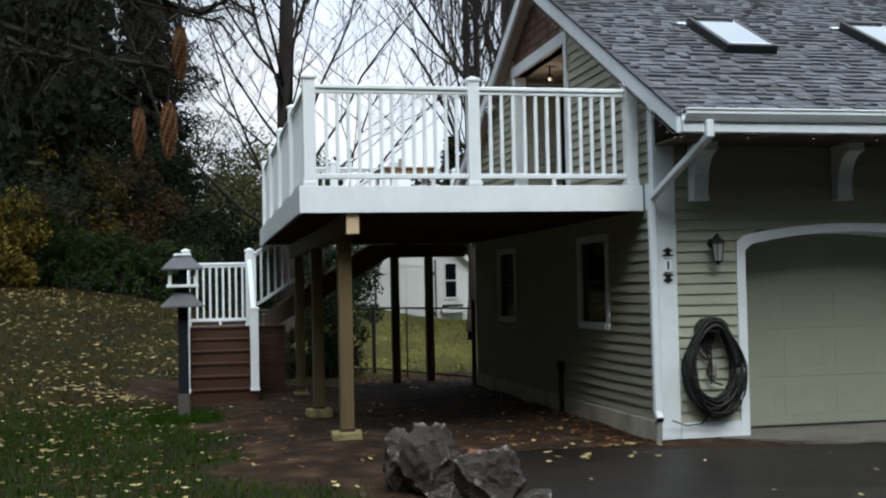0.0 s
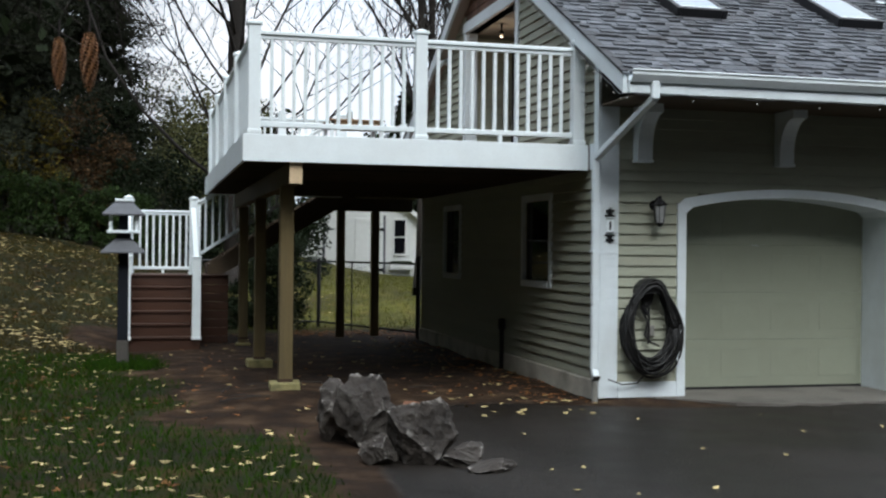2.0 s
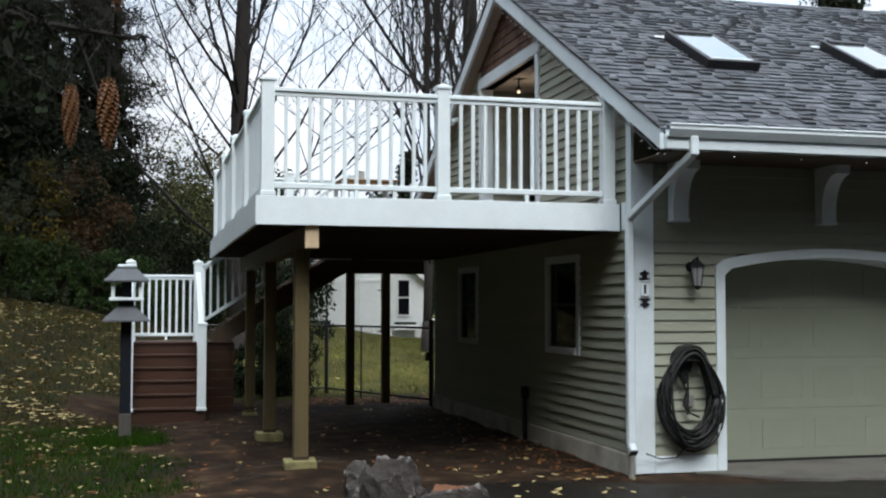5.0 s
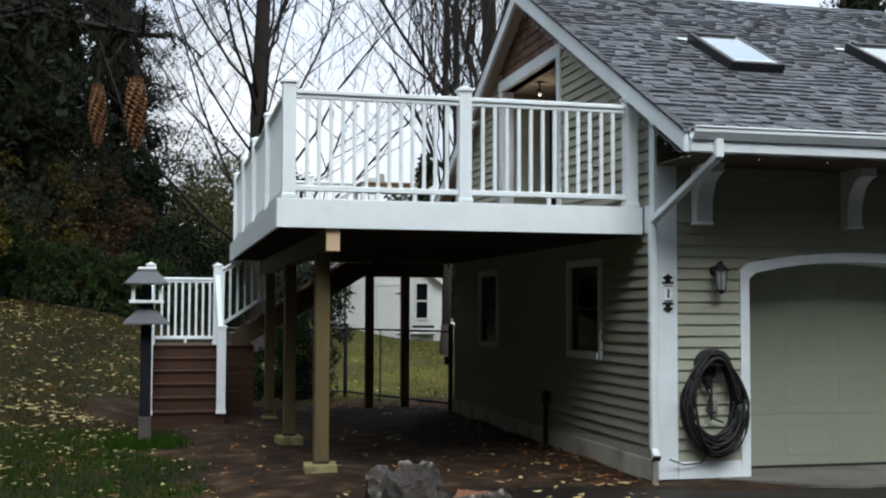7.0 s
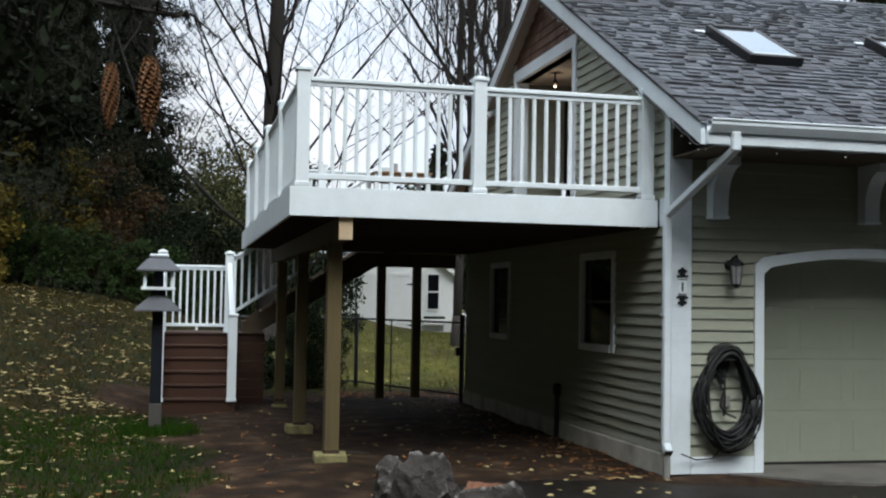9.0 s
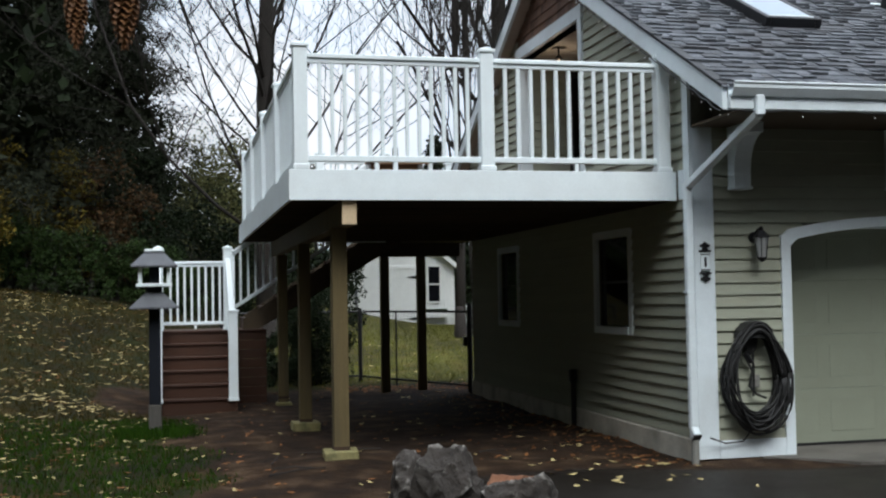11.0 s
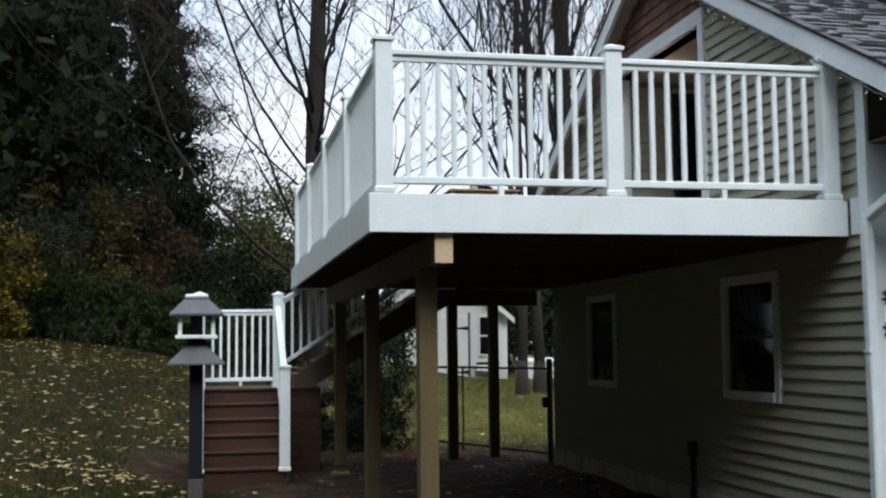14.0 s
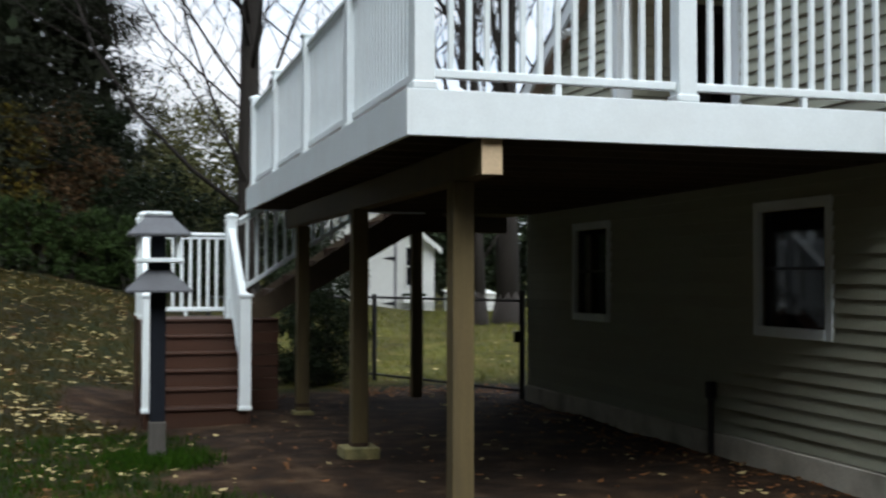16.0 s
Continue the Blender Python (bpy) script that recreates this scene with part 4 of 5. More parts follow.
part("neck", box(-0.09, 0.09, -0.09, 0.09, 1.68, 1.745, 0.004), DARKPOST, feeder)
part("tray", box(-0.21, 0.21, -0.21, 0.21, 1.745, 1.785, 0.006), WHITE, feeder, "white feeding tray")
for sx in (-1, 1):
    for sy in (-1, 1):
        part("corner_post", box(sx * 0.165 - 0.02, sx * 0.165 + 0.02, sy * 0.165 - 0.02, sy * 0.165 + 0.02, 1.785, 2.0, 0.004), WHITE, feeder, "white corner post")
part("seed_box", box(-0.06, 0.06, -0.06, 0.06, 1.785, 2.0, 0.006), DARKPOST, feeder)
part("hip_roof", hip(2.0, 2.145, 0.27, 0.125), SLATE, feeder, "grey hipped upper roof")
part("roof_cap", box(-0.125, 0.125, -0.125, 0.125, 2.145, 2.165, 0.005), SLATE, feeder)
part("vent_cap", box(-0.115, 0.115, -0.115, 0.115, 2.165, 2.20, 0.01), WHITE, feeder, "pale top cap")

# ---- things on the garage wall ----
def wall_lantern(x, z):
    o = thing("wall_lantern", "black metal carriage lantern with glass panes on the siding", "lantern", "lanterns beside the garage doors", at=(x, -0.03, z))
    bm = bmesh.new()
    bmesh.ops.create_cone(bm, cap_ends=True, segments=12, radius1=0.055, radius2=0.045, depth=0.025, matrix=pose(0, -0.012, 0.02, 90))
    part("back_plate", bm, BLACK, o)
    part("arm", tube([(0, -0.02, 0.02), (0, -0.07, 0.09), (0, -0.13, 0.10), (0, -0.15, 0.06)], 0.011), BLACK, o)
    bm = bmesh.new()
    bmesh.ops.create_cone(bm, cap_ends=True, segments=6, radius1=0.085, radius2=0.02, depth=0.07, matrix=pose(0, -0.15, 0.05))
    part("hood", bm, BLACK, o)
    bm = bmesh.new()
    bmesh.ops.create_cone(bm, cap_ends=True, segments=6, radius1=0.045, radius2=0.068, depth=0.19, matrix=pose(0, -0.15, -0.08))
    part("glass", bm, CLEAR, o, "clear lantern glass")
    for k in range(6):
        a = math.pi / 3 * k
        part("glazing_bar", tube([(0.047 * math.cos(a), -0.15 + 0.047 * math.sin(a), -0.175), (0.07 * math.cos(a), -0.15 + 0.07 * math.sin(a), 0.015)], 0.005, 4), BLACK, o)
    bm = bmesh.new()
    bmesh.ops.create_cone(bm, cap_ends=True, segments=6, radius1=0.015, radius2=0.05, depth=0.04, matrix=pose(0, -0.15, -0.195))
    part("base_cup", bm, BLACK, o)
    bm = bmesh.new()
    bmesh.ops.create_uvsphere(bm, u_segments=8, v_segments=6, radius=0.02, matrix=pose(0, -0.15, 0.1))
    part("finial", bm, BLACK, o)


wall_lantern(0.62, 2.06)
wall_lantern(3.84, 2.06)

sign = thing("house_sign", "small white plaque with black scrolled iron ends on the corner board", "sign", at=(0.105, -0.037, 1.85))
part("plaque", box(-0.045, 0.045, -0.012, 0.0, -0.085, 0.085, 0.003), WHITE, sign, "white plaque")
for s in (-1, 1):
    part("plaque_border", box(-0.045, 0.045, -0.016, -0.0125, s * 0.072 - 0.004, s * 0.072 + 0.004), BLACK, sign)
    prof = [(-0.055, s * 0.095), (0.055, s * 0.095), (0.06, s * 0.115), (0.03, s * 0.112), (0.02, s * 0.14), (0.045, s * 0.145), (0.05, s * 0.165), (0.02, s * 0.175), (0.0, s * 0.195), (-0.02, s * 0.175), (-0.05, s * 0.165), (-0.045, s * 0.145), (-0.02, s * 0.14), (-0.03, s * 0.112), (-0.06, s * 0.115)]
    part("iron_scroll", prism(prof, "y", -0.014, 0.0), BLACK, sign, "black iron scroll")
part("plain_bar", box(-0.010, 0.010, -0.016, -0.0125, -0.045, 0.045), BLACK, sign)

hose = thing("hose", "coils of black garden hose hung on a wall bracket", "hose", at=(0.545, -0.04, 0.0))
bm = bmesh.new()
prism([(-0.17, 1.13), (0.17, 1.13), (0.15, 1.21), (0.09, 1.27), (0.0, 1.295), (-0.09, 1.27), (-0.15, 1.21)], "y", -0.16, 0.0, bm=bm)
prism([(-0.07, 1.13), (0.06, 1.13), (0.04, 1.02), (-0.02, 0.97), (-0.06, 1.02)], "y", -0.05, 0.0, bm=bm)
part("hanger", bm, RUBBER, hose, "black hose hanger")
rng = random.Random(5)
for k in range(34):
    loose = max(0.0, rng.random() - 0.45)
    rx = rng.uniform(0.225, 0.30) + 0.06 * loose
    top = rng.uniform(1.17, 1.285)
    bot = 0.44 - rng.random() * 0.17 - 0.11 * loose
    dep = -0.025 - rng.uniform(0, 0.15)
    ox = rng.uniform(-0.035, 0.02) + 0.11 * loose
    pts = []
    for i in range(33):
        a = 2 * math.pi * i / 32
        cz = (top + bot) / 2
        sq = 1.0 - 0.24 * max(0, math.sin(a)) + 0.05 * max(0, -math.sin(a))
        pts.append((ox * (1 - max(0, math.sin(a))) + rx * sq * math.cos(a) + 0.014 * math.sin(3 * a + k), dep + 0.02 * math.sin(2 * a + k), cz + (top - bot) / 2 * math.sin(a) + 0.014 * math.sin(2 * a + k * 2) * (1 - max(0, math.sin(a)))))
    part("coil", tube(pts, 0.0105, 6), RUBBER, hose, smooth=True)
part("loose_end", tube([(-0.1, -0.06, 0.98), (-0.02, -0.07, 0.82), (-0.05, -0.06, 0.68), (0.02, -0.06, 0.6), (0.12, -0.06, 0.56)], 0.013), RUBBER, hose)
part("loose_end", tube([(0.0, -0.05, 1.02), (0.0, -0.06, 0.72), (-0.01, -0.06, 0.58)], 0.011), RUBBER, hose)
part("tail", tube([(0.0, -0.05, 0.3), (-0.12, -0.04, 0.16), (-0.3, -0.05, 0.15), (-0.47, -0.08, 0.21)], 0.008), RUBBER, hose)
part("nozzle", tube([(-0.09, -0.07, 1.0), (-0.03, -0.08, 0.9)], 0.02, 8), BLACK, hose)
outlet = thing("outlet_box", "small grey weatherproof outlet box on the siding", "outlet", at=(0.585, -0.03, 0.72))
part("box_body", box(-0.045, 0.045, -0.03, 0.0, -0.06, 0.06, 0.006), CONCRETE, outlet)
meter = thing("wall_pipe", "short dark utility pipe rising beside the siding", "pipe", at=(-0.08, 3.2, 0))
part("pipe", tube([(0, 0, -0.05), (0, 0, 0.5)], 0.03, 10), BLACK, meter)
part("pipe_cap", box(-0.045, 0.045, -0.04, 0.04, 0.5, 0.66, 0.015), BLACK, meter)

# string lights along barge and eave
lights = thing("string_lights", "string of small clear bulbs along the roof edges", "string lights")
pts, bulbs = [], []
for i in range(61):
    f = i / 60
    y = EAVE_Y + (RIDGE_Y - EAVE_Y) * f
    p = (OVER - 0.035, y, EAVE_Z - 0.20 + (RIDGE_Z - EAVE_Z) * f - 0.025 * abs(math.sin(i * 1.1)))
    pts.append(p)
    if i % 2 == 0:
        bulbs.append((p[0] - 0.01, p[1], p[2] - 0.03 - 0.02 * rng.random()))
part("wire", tube(pts, 0.006, 4), BLACK, lights)
pts = []
for i in range(90):
    p = (OVER + i * 0.1, EAVE_Y - 0.06, 3.115 - 0.022 * abs(math.sin(i * 0.55)))
    pts.append(p)
    if i % 7 == 0:
        bulbs.append((p[0], p[1], p[2] - 0.03 - 0.03 * rng.random()))
part("wire", tube(pts, 0.004, 4), BLACK, lights)
bm = bmesh.new()
bmesh.ops.create_icosphere(bm, subdivisions=1, radius=0.008)
bulb_mesh = mesh_of(bm, "bulb", BULB)
for b in bulbs:
    ob = new("bulb", bulb_mesh)
    ob.location = b
    ob.parent = lights

# ---- deck furniture and fittings ----
TABLEWOOD = material("honey_brown_table_wood", (0.30, 0.19, 0.10), 0.55, var=0.25, scale=3, bump=0.2, rand=0.1, stretch=(0.6, 6, 6))
table = thing("patio_table", "brown slatted wooden table standing on the deck", "table", at=(-1.71, 5.6, DZ))
for k in range(6):
    part("slat", box(-0.42, 0.42, -0.40 + k * 0.135, -0.40 + k * 0.135 + 0.125, 0.725, 0.75, 0.004), TABLEWOOD, table)
for sy in (-0.37, 0.34):
    part("apron", box(-0.38, 0.38, sy, sy + 0.025, 0.65, 0.724, 0.003), TABLEWOOD, table)
for sx in (-0.37, 0.37):
    for sy in (-0.34, 0.32):
        part("leg", box(sx - 0.03, sx + 0.03, sy - 0.03, sy + 0.03, 0, 0.724, 0.004), WHITE, table, "white table leg")
    part("stretcher", box(sx - 0.02, sx + 0.02, -0.30, 0.28, 0.2, 0.25, 0.003), WHITE, table)
jar = thing("candle_lantern", "small clear glass lantern with a pale cap on the table", "lantern", at=(-1.76, 5.6, DZ + 0.75))
bm = bmesh.new()
bmesh.ops.create_cone(bm, cap_ends=True, segments=12, radius1=0.05, radius2=0.045, depth=0.14, matrix=pose(0, 0, 0.085))
part("glass", bm, CLEAR, jar, "clear lantern glass")
part("foot", tube([(0, 0, 0), (0, 0, 0.016)], 0.06, 12), BLACK, jar)
bm = bmesh.new()
bmesh.ops.create_cone(bm, cap_ends=True, segments=12, radius1=0.055, radius2=0.02, depth=0.05, matrix=pose(0, 0, 0.18))
part("cap", bm, WHITE, jar, "pale metal cap")
flood = thing("flood_light", "white outdoor security light on the siding", "light", at=(-0.03, 6.42, 4.6))
part("base", box(-0.04, 0.0, -0.05, 0.05, -0.05, 0.05, 0.01), WHITE, flood)
for s in (-1, 1):
    bm = bmesh.new()
    bmesh.ops.create_cone(bm, cap_ends=True, segments=12, radius1=0.055, radius2=0.03, depth=0.12, matrix=pose(-0.11, s * 0.06, -0.03, 0, 60, 0))
    part("lamp_head", bm, WHITE, flood)
# ---- rocks ----
def rock(x, y, sx, sy, h, seed, turn, label, mat=None, lean=(0, 0)):
    """A broken boulder: a block hewn by many planes, with chipped edges."""
    bm = bmesh.new()
    bmesh.ops.create_cube(bm, size=2)
    rr = random.Random(seed)
    for _ in range(22):
        nrm = Vector((rr.gauss(0, 1), rr.gauss(0, 1), rr.gauss(0.25, 0.7))).normalized()
        res = bmesh.ops.bisect_plane(bm, geom=bm.verts[:] + bm.edges[:] + bm.faces[:], plane_co=nrm * rr.uniform(0.66, 1.0), plane_no=nrm, clear_outer=True)
        edges = [e for e in res["geom_cut"] if isinstance(e, bmesh.types.BMEdge)]
        if edges:
            bmesh.ops.contextual_create(bm, geom=edges)
    bmesh.ops.triangulate(bm, faces=bm.faces[:])
    bmesh.ops.subdivide_edges(bm, edges=bm.edges[:], cuts=3, use_grid_fill=True)
    bmesh.ops.subdivide_edges(bm, edges=[e for e in bm.edges if e.calc_length() > 0.12], cuts=2)
    bmesh.ops.triangulate(bm, faces=bm.faces[:])
    for v in bm.verts:
        c = v.co.copy()
        off = Vector((seed * 1.7, seed * 0.3, 0))
        k = 0.10 * noise.noise(c * 1.6 + off) - 0.16 * abs(noise.noise(c * 2.3 + off)) ** 0.6 - 0.03 * abs(noise.noise(c * 6 + off)) + 0.018 * noise.noise(c * 12 + off)
        c += c.normalized() * k
        v.co = Vector((c.x * sx + c.z * lean[0], c.y * sy + c.z * lean[1], (c.z + 0.75) * h / 1.75))
    ob = part("boulder", bm, mat or BOULDER, None)
    ob.matrix_world = pose(x, y, ground_z(x, y) - 0.05, 0, 0, turn)
    tagged(ob, label, "rock", "boulders beside the drive")


rock(-2.68, -3.0, 0.34, 0.32, 0.56, 3, 20, "large weathered grey boulder with a pale broken top", lean=(-0.04, 0))
rock(-2.95, -2.3, 0.27, 0.30, 0.66, 8, 50, "tall dark grey boulder leaning against another", lean=(0.06, 0))
rock(-3.16, -2.0, 0.22, 0.26, 0.54, 12, 10, "brown-grey boulder at the lawn's edge")
rock(-3.02, -3.1, 0.12, 0.13, 0.26, 17, 40, "small grey stone wedged among boulders")
rock(-2.38, -3.25, 0.20, 0.17, 0.20, 21, 0, "low pale grey stone beside the drive")
rock(-2.24, -3.5, 0.24, 0.16, 0.12, 25, 30, "flat pale stone at the drive's edge")
rock(-2.45, -2.05, 0.27, 0.18, 0.40, 31, 15, "rust-brown flat stone behind the boulders", RUST)

# ---- gate and fence ----
fence = thing("fence", "black chain-link gate and fence at the back lawn", "fence", kind="structure")
GR, GL, FL = Vector((-0.05, 8.25, 0)), Vector((-1.36, 11.41, 0)), Vector((-3.9, 11.9, 0))
UP = Vector((0, 0, 1))
for p, r, h in ((GR, 0.045, 1.45), (GL, 0.04, 1.36), (GL.lerp(GR, 0.36), 0.014, 1.30), (FL, 0.035, 1.36)):
    part("fence_post", tube([p - UP * 0.1, p + UP * h], r, 8), BLACK, fence)
for p, q in ((FL, GL), (GL, GR)):
    for zz in (1.31, 0.10):
        part("fence_rail", tube([p + UP * zz, q + UP * zz], 0.02, 6), BLACK, fence)
bm = bmesh.new()
for p, q in ((FL, GL), (GL, GR)):
    L = (q - p).length
    d = (q - p) / L
    s = 0.0
    while s < L:
        e = min(L, s + 1.2)
        tube([p + d * s + UP * 0.10, p + d * e + UP * (0.10 + e - s)], 0.0014, 3, bm)
        tube([p + d * s + UP * 1.30, p + d * e + UP * (1.30 - e + s)], 0.0014, 3, bm)
        s += 0.085
part("chain_mesh", bm, BLACK, fence, "thin black wire mesh")
part("latch", box(-0.14, -0.07, 8.28, 8.36, 0.75, 0.9, 0.006), BLACK, fence)

# ---- white shed ----
SY = 32.0
shed = thing("shed", "white board-and-batten shed with double doors and a window", "shed", at=(0, 0, 0.0))
gz = 0.42
prof = [(0.9, gz), (5.55, gz), (5.55, 2.72), (3.2, 4.55), (0.9, 2.72)]
part("wall", prism(prof, "y", SY, SY + 4.5), SHEDPAINT, shed)
for s in (1, -1):
    e = 3.2 + s * 2.55
    part("roof", prism([(e, 2.56), (3.2, 4.6), (3.2, 4.72), (e, 2.68)], "y", SY - 0.25, SY + 4.7), SHEDROOF, shed)
    part("barge_board", prism([(e, 2.46), (3.2, 4.5), (3.2, 4.7), (e, 2.66)], "y", SY - 0.29, SY - 0.252), SHEDPAINT, shed)
x = 0.95
while x < 5.5:
    if not (1.75 < x < 4.15):
        top = 2.6 + (min(x - 0.9, 5.55 - x)) * 0.75
        part("batten", box(x, x + 0.04, SY - 0.025, SY, gz, top), SHEDPAINT, shed)
    x += 0.28
for a, b in ((1.85, 2.97), (2.99, 4.1)):
    leaf = part("door", box(a, b, SY - 0.05, SY - 0.003, gz + 0.05, 2.75, 0.01), SHEDPAINT, shed, "white plank shed door")
    part("rail", box(a + 0.03, b - 0.03, SY - 0.07, SY - 0.052, 2.6, 2.7), SHEDPAINT, leaf)
    hx = a if a < 2 else b
    for zz in (0.75, 2.3):
        part("strap_hinge", prism([(hx, zz - 0.07), (hx + (0.42 if a < 2 else -0.42), zz), (hx, zz + 0.07)], "y", SY - 0.072, SY - 0.053), BLACK, leaf, "black strap hinge")
part("door_frame", box(1.76, 1.84, SY - 0.04, SY - 0.002, gz, 2.85), SLATE, shed)
part("door_frame", box(4.11, 4.19, SY - 0.04, SY - 0.002, gz, 2.85), SLATE, shed)
win = part("window", box(4.48, 5.02, SY - 0.06, SY - 0.004, 1.3, 2.75, 0.01), SHEDPAINT, shed)
part("pane", box(4.54, 4.96, SY - 0.066, SY - 0.061, 2.05, 2.68), WINDOWGLASS, win)
part("pane", box(4.54, 4.96, SY - 0.066, SY - 0.061, 1.38, 2.0), WINDOWGLASS, win)
planter = thing("window_box", "pale window box with dark plants on the shed", "planter", at=(4.78, SY - 0.22, 0.9))
part("trough", box(-0.45, 0.45, -0.12, 0.16, -0.12, 0.1, 0.01), SHEDPAINT, planter)
part("planting", box(-0.42, 0.42, -0.1, 0.14, 0.1, 0.2, 0.04), SHRUB, planter)
lean = thing("garden_box", "low white wooden bin beside the shed", "bin", at=(6.6, SY - 0.6, 0.45))
part("body", box(-0.75, 0.85, -0.4, 0.4, -0.2, 0.62, 0.01), SHEDPAINT, lean)
part("lid", prism([(-0.45, 0.62), (0.45, 0.74), (0.45, 0.78), (-0.45, 0.66)], "x", -0.8, 0.9), SHEDPAINT, lean)


# ---- foliage ----
def leaf_cloud(name, mat, spots, size, per, seed, parent=None, flat=0.0, aspect=1.0):
    """Many small leaf quads scattered in blobs: spots are (x, y, z, rx, ry, rz)."""
    r = np.random.RandomState(seed)
    spots = np.array(spots, float)
    n = len(spots) * per
    c = np.repeat(spots[:, :3], per, axis=0)
    rad = np.repeat(spots[:, 3:], per, axis=0)
    d = r.normal(size=(n, 3))
    d /= np.linalg.norm(d, axis=1)[:, None]
    c = c + d * rad * (r.rand(n, 1) ** 0.45)
    u = r.normal(size=(n, 3))
    u[:, 2] *= 1 - flat
    u /= np.linalg.norm(u, axis=1)[:, None]
    w = r.normal(size=(n, 3))
    v = np.cross(u, w)
    v /= np.linalg.norm(v, axis=1)[:, None]
    s = size * (0.6 + 0.8 * r.rand(n, 1))
    u *= s
    v *= s * aspect
    co = np.stack([c - u * 0.5, c + v * 0.35, c + u * 0.5, c - v * 0.35], axis=1).reshape(-1, 3)
    me = bpy.data.meshes.new(name)
    me.vertices.add(len(co))
    me.vertices.foreach_set("co", co.ravel())
    me.loops.add(4 * n)
    me.loops.foreach_set("vertex_index", np.arange(4 * n))
    me.polygons.add(n)
    me.polygons.foreach_set("loop_start", np.arange(0, 4 * n, 4))
    me.polygons.foreach_set("loop_total", np.full(n, 4))
    me.update(calc_edges=True)
    me.validate()
    me.materials.append(mat)
    ob = new(name, me)
    if parent is not None:
        ob.parent = parent
    return ob


def limbs(base, height, r0, seed, spread=0.5, depth=4, first=0.25, lean=(0, 0), upward=0.25, rich=False):
    """Trunk and tapering bare branches in two meshes: thick wood and twigs."""
    rr = random.Random(seed)
    thick, thin = bmesh.new(), bmesh.new()

    def grow(p, d, length, rad, level):
        pts = [p]
        q, dd = p.copy(), d.copy()
        steps = (5, 6, 4, 3, 3, 3)[level]
        for i in range(steps):
            dd = (dd + Vector((rr.gauss(0, 1), rr.gauss(0, 1), rr.gauss(0, 0.6))) * (0.018 if level == 0 else 0.15) + Vector((0, 0, 0.13 if level else 0.02))).normalized()
            q = q + dd * length / steps
            pts.append(q.copy())
        end = rad * (0.45 if level == 0 else 0.4)
        tube(pts, rad, 8 if level == 0 else (5 if level < 3 else 3), thick if level < 2 else thin, taper=max(end, 0.004))
        if level == 0:
            tube([p - Vector((0, 0, 0.5)), p + d * 0.25, p + d * 0.9], rad * 1.75, 9, thick, taper=rad * 0.9)
        if level >= depth:
            return
        count = ((40, 8, 5, 3, 2) if rich else (16, 7, 4, 3, 2))[level]
        for k in range(count):
            f = (first + (1 - first) * (k + rr.random()) / count) if level == 0 else 0.25 + 0.75 * (k + rr.random()) / count
            i = min(len(pts) - 2, int(f * (len(pts) - 1)))
            g = f * (len(pts) - 1) - i
            s = pts[i].lerp(pts[i + 1], min(1, g))
            az = rr.uniform(0, 2 * math.pi)
            side = Vector((math.cos(az), math.sin(az), 0))
            base_d = (pts[i + 1] - pts[i]).normalized()
            nd = (base_d * (1 - spread * 0.55) + side * spread * rr.uniform(0.7, 1.2) + Vector((0, 0, upward))).normalized()
            grow(s, nd, length * rr.uniform(0.45, 0.68) * (1.0 if level else 0.95 * (1.15 - 0.5 * f)), max(0.0075, rad * (1 - 0.5 * f) * ((rr.uniform(0.13, 0.26) if rich else rr.uniform(0.2, 0.38)) if level == 0 else rr.uniform(0.38, 0.55))), level + 1)
    grow(Vector(base), Vector((lean[0], lean[1], 1)).normalized(), height, r0, 0)
    return thick, thin


def bare_tree(x, y, height, r0, seed, label, **kw):
    zz = ground_z(x, y) - 0.1
    t = thing("tree", label, "tree", "bare trees behind the deck", at=(x, y, zz))
    a, b = limbs((0, 0, 0), height, r0, seed, **kw)
    part("trunk", a, BARK, t, smooth=True)
    tagged(part("crown", b, TWIG, t), "bare dark twigs")
    return t


bare_tree(-2.65, 17.2, 15, 0.25, 4, "tall bare maple with a dark wet trunk", first=0.13, upward=0.26, spread=1.0, rich=True)
bare_tree(4.05, 20.2, 15, 0.32, 9, "tall bare tree with a thick dark trunk", first=0.15, upward=0.4, spread=0.7)
bare_tree(2.45, 18.8, 13, 0.13, 14, "slender bare tree with upright branches", first=0.15, spread=0.4, upward=0.42)
bare_tree(3.15, 19.6, 12, 0.15, 31, "bare many-branched tree behind the lawn", first=0.12, spread=0.5, upward=0.45, lean=(-0.05, 0))


